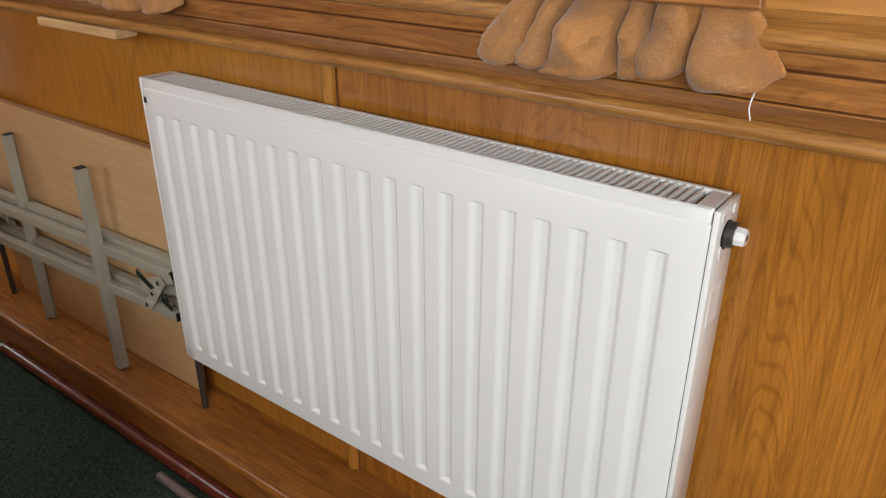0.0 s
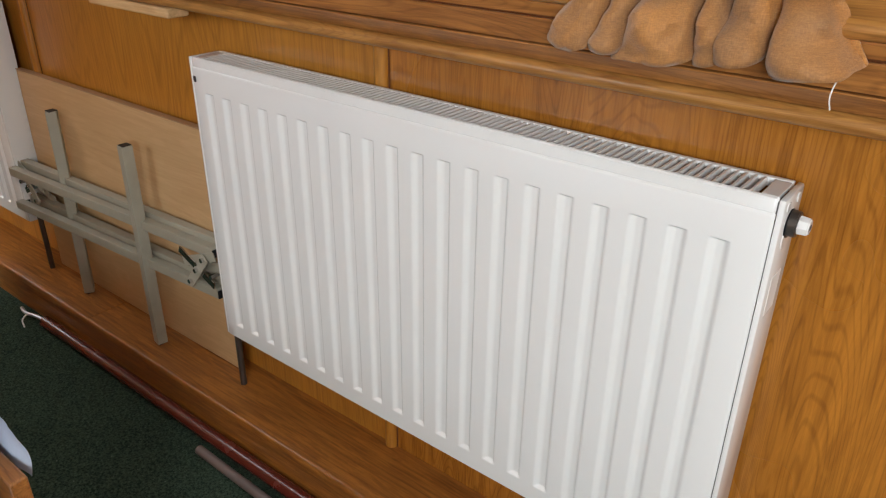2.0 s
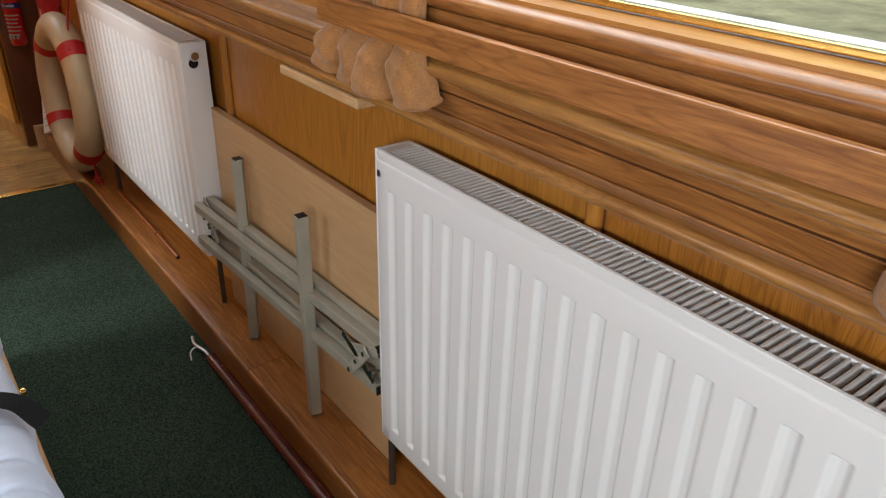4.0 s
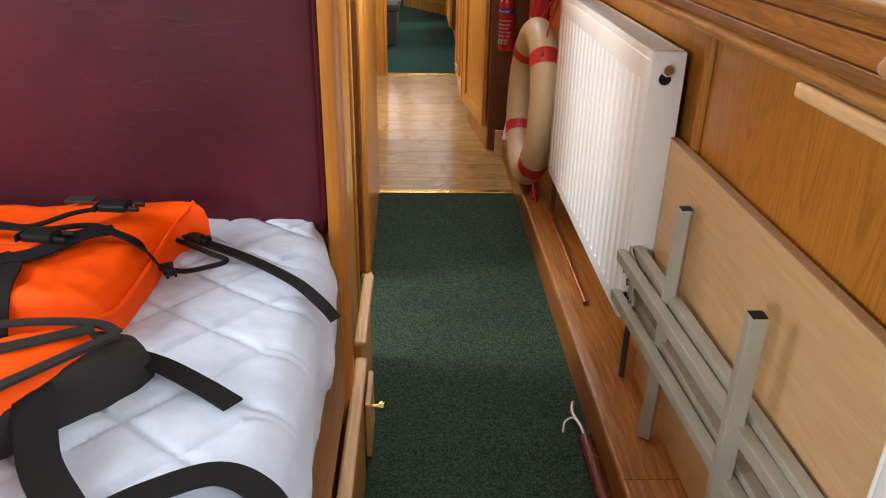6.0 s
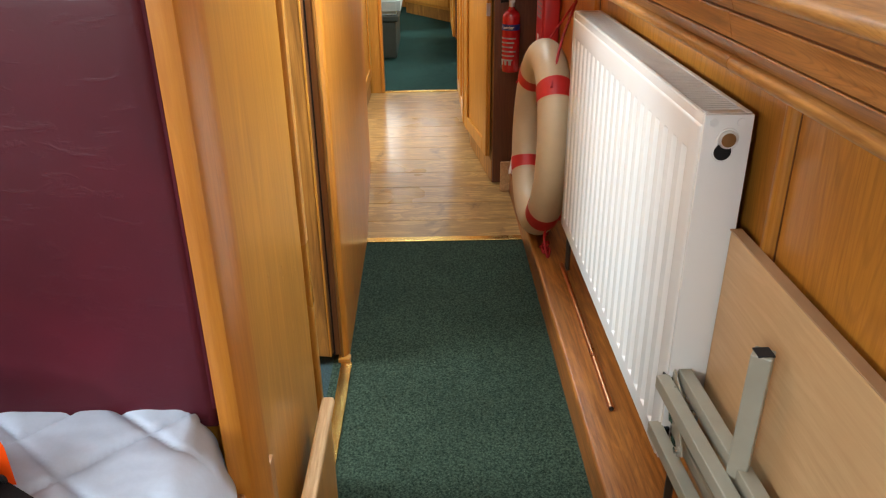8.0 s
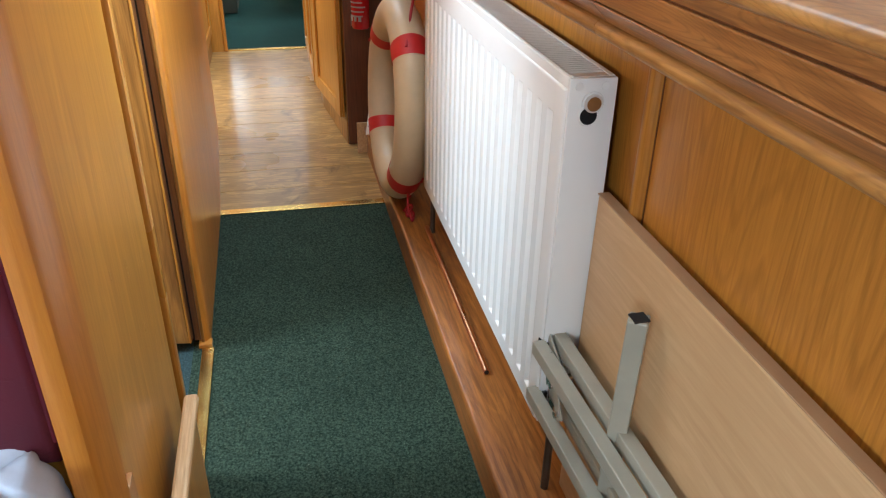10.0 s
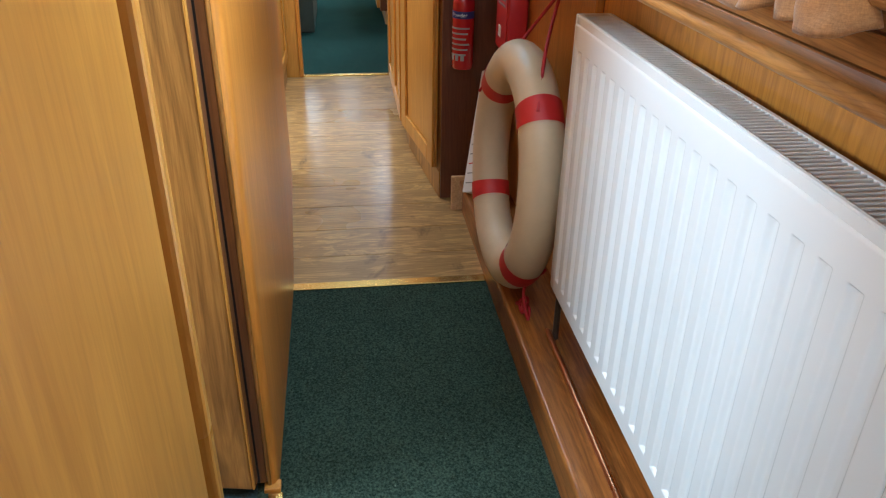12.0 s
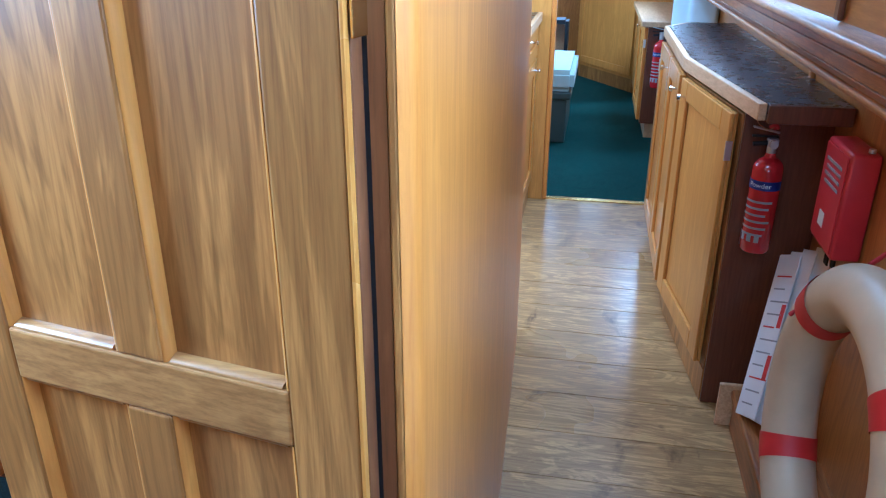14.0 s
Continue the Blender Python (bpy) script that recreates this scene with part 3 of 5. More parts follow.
def radiator(x0, x1, label, valve_end):
    yb, yf, z0, z1 = 1.028, 0.956, 0.272, 0.876
    r = thing("radiator", ((x0 + x1) / 2, yb, z0), label, "radiator", "radiators on the wall")
    n = 20
    a, b = x0 + 0.045, x1 - 0.052
    pitch = (b - a) / (n - 1)
    za, zb = z0 + 0.035, z1 - 0.062

    half, slope, corner = 0.0128, 0.0090, 0.004

    def depth(x, z):
        k = min(max(round((x - a) / pitch), 0), n - 1)
        dx = abs(x - a - k * pitch) - half + corner
        dz = 1.8 * (abs(z - (za + zb) / 2) - (zb - za) / 2) + corner
        inside = corner - math.hypot(max(dx, 0), max(dz, 0)) - min(0.0, max(dx, dz))
        k = min(1.0, max(0.0, inside / slope))
        return 0.0068 * k * k * (3 - 2 * k)

    steps = (-0.0016, 0.0, 0.0022, 0.0045, 0.0068, 0.0090, 0.0104)
    xs = [x0, x0 + 0.0012, x0 + 0.004]
    for k in range(n):
        c = a + k * pitch
        xs += [c - half + d for d in steps] + [c + half - d for d in reversed(steps)]
    xs += [x1 - 0.004, x1 - 0.0012, x1]
    zs = [z0, z0 + 0.003] + [za + d / 1.8 for d in steps] + [za + (zb - za) * k / 6 for k in range(1, 6)] + [zb - d / 1.8 for d in reversed(steps)] + [z1 - 0.0215, z1 - 0.0190, z1 - 0.0175, z1 - 0.0168, z1 - 0.003, z1]

    def shape(x, z):
        e = 0.004 if x in (x0, x1) or z in (z0, z1) else 0.0012 if x in (x0 + 0.0012, x1 - 0.0012) else 0.0
        lip = z1 - 0.0190 - z
        step = 0.0 if lip > 0.0005 else 0.0006 if lip > -0.0005 else 0.0032 if lip > -0.0018 else 0.0022
        return Vector((x, yf + e + depth(x, z) + step, z))

    front = grid_mesh(xs, zs, shape)
    part("front_panel", front, white_paint, r, "white fluted steel front panel", True, 50)
    part("core", box(x0 + 0.012, x1 - 0.012, yf + 0.013, yb - 0.008, z0 + 0.006, z1 - 0.030), grey_fin, r, "grey convector fins")
    for s, e in ((x0, -1), (x1, 1)):
        part("seam", box(s - 0.0005 - 0.0006 * e, s + 0.0005 - 0.0006 * e, yf + 0.0045, yf + 0.03, z0 + 0.004, z1 - 0.004), ink, r, "dark gap beside the side cover")
        bm = box(s + min(0.0, e * 0.0075) + 0.0006 * e, s + max(0.0, e * 0.0075) + 0.0006 * e, yf + 0.0022, yb, z0 + 0.001, z1 - 0.001, 0.0022)
        for yy in (yf + 0.016, yb - 0.018):
            rod((s + e * 0.003, yy, z1 - 0.012), (s + e * 0.0095, yy, z1 - 0.012), 0.006, 10, bm)
        side = part("side_panel", bm, white_paint, r, "white steel side cover", True)
        x = s + e * 0.0082
        rim = bmesh.new()
        for yy, zz, rr in ((0.994, z1 - 0.036, 0.0172), (0.989, z1 - 0.054, 0.0155)):
            rod((x - e * 0.001, yy, zz), (x + e * 0.0012, yy, zz), rr, 28, rim, rr - 0.0015)
        part("rim", rim, white_paint, side, "raised white rim round the holes", True)
        x += e * 0.0012
        if s == x1 and valve_end == "bleed":
            part("port", rod((x - e * 0.001, 0.990, z1 - 0.037), (x + e * 0.0008, 0.990, z1 - 0.037), 0.0172, 24), black, side, "dark pipe hole")
            part("plate", box(x - 0.0018, x - 0.0006, 0.972, 1.006, z1 - 0.150, z1 - 0.100, 0.0002), paper, side, "small white rating plate")
        else:
            part("port", rod((x - e * 0.001, 0.989, z1 - 0.054), (x + e * 0.0006, 0.989, z1 - 0.054), 0.0125, 24), black, side, "dark pipe hole")
            part("plug", rod((x, 0.994, z1 - 0.036), (x + e * 0.004, 0.994, z1 - 0.036), 0.0138, 24, None, 0.0126, 0.001), plug_metal, side, "round chrome screw plug", True)
            part("plug_face", rod((x + e * 0.0042, 0.994, z1 - 0.036), (x + e * 0.0048, 0.994, z1 - 0.036), 0.0102, 24), plug_face, side, "coppery recessed face")
    # top grille: frame and slanted louvres
    bm = box(x0 + 0.002, x1 - 0.002, yf + 0.003, yf + 0.010, z1 - 0.006, z1 - 0.0005, 0.0015)
    box(x0 + 0.002, x1 - 0.002, yb - 0.008, yb, z1 - 0.012, z1 - 0.0005, 0.0015, bm)
    box(x0 + 0.002, x0 + 0.022, yf + 0.011, yb - 0.009, z1 - 0.006, z1 - 0.001, 0.001, bm)
    count = int((x1 - x0 - 0.042) / 0.0105)
    box(x0 + 0.028 + count * 0.0105, x1 - 0.002, yf + 0.011, yb - 0.009, z1 - 0.006, z1 - 0.001, 0.001, bm)
    grille = part("grille", bm, white_paint, r, "white steel top grille")
    verts, faces = [], []
    for k in range(count):
        x = x0 + 0.026 + k * 0.0105
        i = len(verts)
        for dx, z in ((0.0, z1 - 0.001), (0.0030, z1 - 0.001), (0.0052, z1 - 0.009), (0.0026, z1 - 0.009)):
            verts += [(x + dx, yf + 0.009, z), (x + dx, yb - 0.008, z)]
        faces += [(i, i + 1, i + 3, i + 2), (i + 2, i + 3, i + 5, i + 4), (i + 4, i + 5, i + 7, i + 6), (i + 6, i + 7, i + 1, i)]
    own = bmesh.new()
    vs = [own.verts.new(v) for v in verts]
    for f in faces:
        own.faces.new([vs[i] for i in f])
    tagged(part("louvres", own, white_paint, grille, "rows of slanted louvres"), kind="stuff")
    # feed pipes down to the ledge
    for x in (x0 - 0.012, x1 + 0.012):
        bm = tube([(x, 0.985, z0 + 0.045), (x, 0.985, 0.2), (x, 0.985, 0.114)], 0.0075, 10, 4)
        part("feed_pipe", bm, pipe_grey, r, "dark steel feed pipe", True)
        bm = rod((x, 0.985, z0 + 0.03), (x, 0.985, z0 + 0.085), 0.012, 14, None, None, 0.002)
        rod((x, 0.985, z0 + 0.055), (x + (0.012 if x < x0 else -0.012), 0.985, z0 + 0.055), 0.009, 12, bm)
        part("valve", bm, white_paint if valve_end == "bleed" and x < x0 else chrome, r, "small lockshield valve", True)
    return r


rad1 = radiator(-1.061, -0.014, "white fluted panel radiator on the oak wall", "bleed")
bm = rod((-0.005, 0.990, 0.840), (0.005, 0.990, 0.840), 0.0155, 20, None, 0.0150, 0.001)
part("bleed_nut", bm, pipe_grey, rad1, "dark metal nut", True)
bm = rod((0.004, 0.990, 0.840), (0.017, 0.990, 0.840), 0.0115, 8, None, 0.0105, 0.0015)
part("bleed_cap", bm, white_paint, rad1, "white plastic bleed key", True)
part("bleed_hole", rod((0.0168, 0.990, 0.840), (0.0175, 0.990, 0.840), 0.0035, 12), ink, rad1, "dark square socket")
part("chip", box(-1.0555, -1.0485, 0.9535, 0.9550, 0.831, 0.842, 0.0006), ink, rad1, "small dark chip in the paint")
rad2 = radiator(-2.985, -1.982, "white fluted panel radiator beside the life ring", "none")

# ---- folding table against the wall ----
tb = thing("folding_table", (-1.55, 1.0, 0.115), "folded table with beech top and taupe legs on the ledge", "table")
lean = Matrix.Translation((-1.55, 1.022, 0.115)) @ Matrix.Rotation(radians(-0.6), 4, "X") @ Matrix.Translation((1.55, -1.022, -0.115))
top = box(-1.972, -1.128, 1.013, 1.030, 0.116, 0.700, 0.003)
part("tabletop", moved(top, lean), beech, tb, "beech laminate table top")
part("edging", moved(box(-1.974, -1.126, 1.0125, 1.0305, 0.7005, 0.7030, 0.001), lean), edge_brown, tb, "brown edge strip")


def square_tube(name, p0, p1, w, parent):
    ob = part(name, beam(p0, p1, w, w), table_paint, parent)
    p0, p1 = Vector(p0), Vector(p1)
    d = (p1 - p0).normalized()
    for e, s in ((p0, -1), (p1, 1)):
        part("end_cap", beam(e - d * 0.001, e + d * s * 0.0015, w - 0.005, w - 0.005, None, 0.0005), black, ob, "black plastic end cap")
    return ob


square_tube("leg", (-1.370, 0.961, 0.118), (-1.364, 0.960, 0.638), 0.026, tb)
square_tube("leg", (-1.748, 0.980, 0.118), (-1.744, 0.986, 0.638), 0.026, tb)
for dy, dz in ((0.0, 0.0), (0.034, 0.012)):
    part("rail", beam((-1.095, 0.978 + dy * 0.6, 0.452 + dz), (-1.978, 0.950 + dy, 0.432 + dz), 0.022, 0.024), table_paint, tb)
    part("rail", beam((-1.100, 0.978 + dy * 0.6, 0.352 + dz), (-1.988, 0.950 + dy, 0.330 + dz), 0.022, 0.024), table_paint, tb)
for x, s in ((-1.10, 1), (-1.965, -1)):
    for k in range(3):
        y = 0.966 + 0.013 * k
        part("hinge_plate", beam((x + s * 0.01, y, 0.448 - 0.03 * k), (x - s * 0.11, y, 0.40 - 0.02 * k), 0.003, 0.022, None, 0.001), table_paint, tb, "folding steel hinge plate")
    for z0 in (0.452, 0.352):
        part("rail_mouth", beam((x + s * 0.0035, 0.962 + 0.012 * (s > 0), z0 - 0.021 * (s < 0)), (x + s * 0.0065 + (-0.018 if s < 0 else 0.0), 0.962 + 0.012 * (s > 0), z0 - 0.021 * (s < 0)), 0.017, 0.019, None, 0.0005), black, tb, "dark open end of the rail")
    part("link", beam((x - s * 0.015, 0.9585, 0.440), (x - s * 0.085, 0.9585, 0.356), 0.003, 0.024, None, 0.001), table_paint, tb, "folding steel link")
    part("link", beam((x - s * 0.002, 0.9645, 0.372), (x - s * 0.12, 0.9645, 0.428), 0.003, 0.018, None, 0.001), chrome, tb, "bright steel link")
    for dx, z in ((0.02, 0.435), (0.078, 0.364), (0.05, 0.40)):
        part("rivet", rod((x - s * dx, 0.950, z), (x - s * dx, 0.960, z), 0.0055, 12, None, 0.0048), chrome, tb, "shiny steel rivet", True)
    part("hinge_bolt", rod((x, 0.955, 0.40), (x, 1.0, 0.40), 0.006, 10), chrome, tb)
    part("hinge_bolt", rod((x - s * 0.05, 0.955, 0.415), (x - s * 0.05, 1.0, 0.415), 0.005, 10), chrome, tb)

# ---- passage, left side ----
vin = thing("wall_cushion", (-1.64, -0.1, 0.66), "maroon vinyl padded backrest with piped edges", "cushion")


def cushion(x0, x1, y0, y1, z0, z1, r=0.03):
    bm = box(x0, x1, y0, y1, z0, z1, 0.0)
    bmesh.ops.bevel(bm, geom=bm.edges[:], offset=r, segments=4, affect="EDGES")
    return bm


def padded(y0, y1, z0, z1):
    rim = [0.0, 0.002, 0.005, 0.009, 0.013]
    ys = [y0 + d for d in rim] + [y0 + 0.03 + (y1 - y0 - 0.06) * k / 60 for k in range(61)] + [y1 - d for d in reversed(rim)]
    zs = [z0 + d for d in rim] + [z0 + 0.03 + (z1 - z0 - 0.06) * k / 40 for k in range(41)] + [z1 - d for d in reversed(rim)]

    def f(y, z):
        e = min(y - y0, y1 - y, z - z0, z1 - z)
        k = min(1.0, max(0.0, e / 0.013))
        rise = math.sqrt(max(0.0, 1 - (1 - k) ** 2))
        return Vector((-1.635 + 0.024 * rise + 0.004 * noise.noise((y * 5, z * 5, 2)) * k, y, z))
    return grid_mesh(ys, zs, f)


part("pad", padded(Y_LEFT + 0.02, 0.352, 0.64, 1.104), vinyl, vin, "", True)
part("pad", padded(Y_LEFT + 0.02, 0.352, 1.114, 1.56), vinyl, vin, "", True)
part("piping", tube([(-1.615, Y_LEFT + 0.03, 1.109), (-1.612, 0.0, 1.109), (-1.613, 0.30, 1.109), (-1.617, 0.345, 1.108)], 0.0045, 8, 6), vinyl, vin, "thin maroon piping", True)
part("piping", tube([(-1.618, 0.348, 0.67), (-1.618, 0.3495, 0.9), (-1.618, 0.349, 1.1), (-1.618, 0.349, 1.5)], 0.0045, 8, 6), vinyl, vin, "thin maroon piping", True)

bulk = struct("partition_bunk", box(-1.675, -1.637, Y_LEFT, 0.354, 0, Z_CEIL), left_oak, "oak bulkhead at the foot of the bunk", "partition")
prof = [(-1.598, 0.356), (-1.598, 0.368), (-1.602, 0.376), (-1.611, 0.380), (-1.675, 0.380), (-1.675, 0.356)]
struct("post_bunk", prism(prof, 0.0, Z_CEIL), orange_oak, "rounded orange oak end post of the bulkhead", "post", True)
struct("wall_left_panel", box(-2.188, -1.677, 0.310, 0.343, 0, Z_CEIL), left_oak, "smooth honey oak panel beside the passage", "wall")
# set-back strip in darker oak, with the recess's shade put into its colour
struct("recess_doorway_near", box(-2.2165, -2.1885, 0.290, 0.330, 0, Z_CEIL), lining_oak, "recess beside the door jamb coloured dark for its shade", "trim")
struct("trim_doorway_near", box(-2.241, -2.217, 0.290, 0.348, 0, Z_CEIL, 0.006), left_oak, "oak door jamb moulding", "trim")
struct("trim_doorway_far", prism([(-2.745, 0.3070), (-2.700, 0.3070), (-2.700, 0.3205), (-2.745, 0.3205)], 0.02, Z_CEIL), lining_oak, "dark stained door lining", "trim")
prof = [(-2.745, 0.329), (-2.699, 0.329)] + [(-2.724 + 0.025 * math.cos(a), 0.322 + 0.020 * math.sin(a)) for a in [k * math.pi / 16 for k in range(2, 9)]] + [(-2.745, 0.342)]
struct("post_doorway", prism(prof, 0.0, Z_CEIL), orange_oak, "rounded orange oak door post", "post", True)
# black strip painted in for the shade of the open gap at the hinge
struct("seal_doorway", box(-2.745, -2.7005, 0.2935, 0.3068, 0.02, Z_CEIL), black, "black strip standing in for the shaded gap behind the door", "trim")
struct("trim_doorway_edge", box(-2.745, -2.6985, 0.3210, 0.3286, 0.0, Z_CEIL, 0.002), door_oak, "brown oak edge strip of the door post", "trim")
struct("wall_left_passage", prism([(-2.746, 0.300), (-2.746, 0.3415), (-3.48, 0.3345), (-4.36, 0.287), (-4.36, 0.25), (-3.48, 0.29)], 0.0, Z_CEIL), orange_oak, "glossy orange oak wall along the passage", "wall")
struct("skirting_post", box(-2.715, -2.688, 0.314, 0.347, 0.0, 0.012, 0.002), left_oak, "small oak foot of the door post", "trim")

panel_wall = bpy.data.objects["wall_left_panel"]
for x, z, h, a in ((-2.02, 0.62, 0.030, 3), (-2.05, 0.50, 0.022, -2), (-1.93, 0.66, 0.016, 6), (-2.12, 0.58, 0.012, 0)):
    part("scratch", moved(box(-0.0009, 0.0009, 0, 0.0005, -h / 2, h / 2), pose(x, 0.3430, z, 0, a, 0)), pale_wood, panel_wall, "pale scratch in the varnish")

# open panelled door in the side doorway
HINGE = Vector((-2.690, 0.298, 0.0))
door = thing("door_1", HINGE, "open four-panelled oak door folded into the side room", "door", "", "structure")
SPIN = Matrix.Translation(HINGE) @ Matrix.Rotation(radians(-99.5), 4, "Z") @ Matrix.Rotation(radians(0), 4, "X")


def leaf(x0, x1, t0, t1, z0, z1, bevel=0.003):
    """A piece of the door: x along the leaf from the hinge, t its thickness."""
    return moved(box(x0, x1, t0, t1, z0, z1, bevel), SPIN)


W = 0.47
part("stile", leaf(0.0, 0.068, -0.018, 0.018, 0.03, 1.80), door_oak, door)
part("stile", leaf(W - 0.068, W, -0.018, 0.018, 0.03, 1.80), door_oak, door)
part("muntin", leaf(0.2055, 0.2595, -0.018, 0.018, 0.12, 0.803), door_oak, door)
part("muntin", leaf(0.2055, 0.2595, -0.018, 0.018, 0.864, 1.70), door_oak, door)
part("rail", leaf(0.0685, W - 0.0685, -0.018, 0.018, 0.8035, 0.8635), door_oak_rail, door)
part("rail", leaf(0.0685, W - 0.0685, -0.018, 0.018, 0.03, 0.12), door_oak_rail, door)
part("rail", leaf(0.0685, W - 0.0685, -0.018, 0.018, 1.70, 1.80), door_oak_rail, door)
for a, b in ((0.069, 0.205), (0.260, W - 0.069)):
    for c, d in ((0.1205, 0.803), (0.864, 1.6995)):
        panel = part("panel", leaf(a, b, -0.006, 0.0028, c, d, 0.0), door_oak, door)
        for e, g in ((a, 1), (b, -1)):
            bead = prism([(e, 0.0030), (e + g * 0.0062, 0.0030), (e + g * 0.0056, 0.0080), (e + g * 0.0030, 0.0145), (e + g * 0.0006, 0.0160), (e, 0.0160)], c, d)
            part("bead", moved(bead, SPIN), left_oak, panel, "moulded bead", True)
        for e, g in ((c, 1), (d, -1)):
            bead = profile_x([(0.0032, e), (0.0032, e + g * 0.0062), (0.0080, e + g * 0.0056), (0.0145, e + g * 0.0030), (0.0160, e + g * 0.0006), (0.0160, e)], a + 0.0065, b - 0.0065)
            part("bead", moved(bead, SPIN), door_oak_rail, panel, "moulded bead", True)
# dark facing puts the hinge gap's shade into the back of the edge
part("rebate", leaf(-0.003, -0.0005, -0.0175, 0.0085, 0.03, 1.80), lining_oak, door, "door edge coloured dark for the shade of the gap")
part("edge", leaf(-0.004, -0.0005, 0.0095, 0.0178, 0.03, 1.80, 0.001), left_oak, door, "bright oak door edge")
part("hinge_leaf", leaf(-0.0082, -0.0062, -0.012, 0.012, 1.17, 1.24, 0.0005), brass, door, "small brass hinge")

# ---- bunk ----
bunk = thing("bunk", (-0.6, 0.0, 0.0), "honey oak bunk frame below the white mattress", "bed")
part("front_board", box(-1.596, -0.60, 0.352, 0.372, 0.34, 0.57, 0.003), board_oak, bunk)
part("plinth", box(-1.596, -0.60, 0.330, 0.350, 0.0, 0.335), left_oak, bunk)
part("base_board", box(-1.596, -0.60, Y_LEFT + 0.01, 0.350, 0.45, 0.47), left_oak, bunk)


part("end_board", box(-1.795, -1.678, 0.3440, 0.3520, 0.02, 0.453, 0.0015), upper_oak, bunk, "pale oak board on the passage panel")


def drawer(x0, x1, z0, z1, y, label):
    d = thing("drawer", ((x0 + x1) / 2, y, z0), label, "drawer", "drawers under the bunk")
    part("front", box(x0, x1, y - 0.016, y, z0, z1 - 0.016, 0.003), left_oak, d)
    part("lip", box(x0 - 0.004, x1 + 0.004, y - 0.014, y + 0.010, z1 - 0.0155, z1, 0.006), pale_wood, d, "pale rounded pull lip")
    return d


drawer(-2.10, -1.80, 0.03, 0.322, 0.383, "oak drawer front with a pale pull lip")
drawer(-1.735, -1.10, 0.03, 0.325, 0.390, "oak drawer front with a pale pull lip")
drawer(-1.09, -0.62, 0.03, 0.325, 0.390, "oak drawer front with a pale pull lip")
kn = thing("cupboard_door", (-1.86, 0.40, 0.03), "small oak cupboard front with a brass knob", "cupboard")
part("front", box(-1.93, -1.80, 0.386, 0.398, 0.02, 0.16, 0.003), pale_wood, kn)
bm = rod((-1.85, 0.397, 0.12), (-1.85, 0.415, 0.12), 0.005, 14)
rod((-1.85, 0.414, 0.12), (-1.85, 0.424, 0.12), 0.012, 18, bm, 0.010, 0.002)
part("knob", bm, brass, kn, "round brass knob", True)

mat_x0, mat_x1, mat_y0, mat_y1 = -1.612, -0.62, Y_LEFT + 0.02, 0.385


def quilt_top(x, y):
    bx, by = x + 0.010 * noise.noise((x * 4, y * 4, 9)), y + 0.010 * noise.noise((x * 4, y * 4, 5))
    u, v = (0.80 * bx - 0.60 * by + 1.178) / 0.086, (0.68 * bx + 0.73 * by + 0.690) / 0.086
    d = min(abs(u - round(u)), abs(v - round(v))) * 2
    puff = 1 - (1 - min(1.0, d / 0.40)) ** 2.2
    wr = noise.noise((x * 3.5, y * 3.5, 0.3)) * 0.0022 + noise.noise((x * 23 + y * 9, y * 26, 7)) * 0.0024 * puff + noise.noise((x * 60, y * 48, 4)) * 0.0011
    seam = 0.004 * math.exp(-((y - 0.343 - 0.006 * noise.noise((x * 6, 2, 2))) / 0.005) ** 2)
    return 0.668 + 0.0042 * puff - 0.0042 * math.exp(-(d / 0.06) ** 2) - seam + wr


def quilt(x, s):
    """s runs across the mattress; past the edge it goes down the side."""
    edge = 0.357 + 0.006 * noise.noise((x * 5, 1, 1))
    if s < edge - 0.03:
        return Vector((x, s, quilt_top(x, s)))
    t = s - (edge - 0.03)
    a = min(t / 0.05, math.pi / 2)
    y = edge - 0.03 + 0.045 * math.sin(a)
    z = quilt_top(x, edge - 0.03) - 0.040 * (1 - math.cos(a))
    if t > 0.05 * math.pi / 2:
        k = t - 0.05 * math.pi / 2
        z -= k
        y += 0.005 * math.sin(x * 27 + 3 * noise.noise((x * 4, 0, 0))) * min(1, k / 0.06) + 0.010 * math.sin(min(1, k / 0.12) * math.pi) - 0.14 * max(0.0, k - 0.05) + 0.005 * noise.noise((x * 14, k * 20, 3))
    tuck = min(1.0, max(0.0, (0.66 - z) / 0.085))
    y += max(0.0, 0.378 - y) * tuck * tuck * (3 - 2 * tuck)
    far = min(1.0, max(0.0, (-1.43 - x) / 0.18))
    return Vector((x, y - 0.028 * far * far * min(1.0, t / 0.04), z))


xs = [mat_x0 + (mat_x1 - mat_x0) * k / 330 for k in range(331)]
ss = [mat_y0 + (mat_y1 - 0.06 - mat_y0) * k / 230 for k in range(231)] + [mat_y1 - 0.06 + 0.007 * k for k in range(1, 24)]
mt = thing("mattress", (-0.3, 0.0, 0.47), "white quilted mattress with stitched diamonds on the bunk", "mattress")
part("quilt", grid_mesh(xs, ss, quilt), quilt_white, mt, "", True, 175)
part("core", box(mat_x0 + 0.005, mat_x1 - 0.005, mat_y0, 0.335, 0.471, 0.645, 0.01), quilt_white, mt)

# ---- life jackets ----


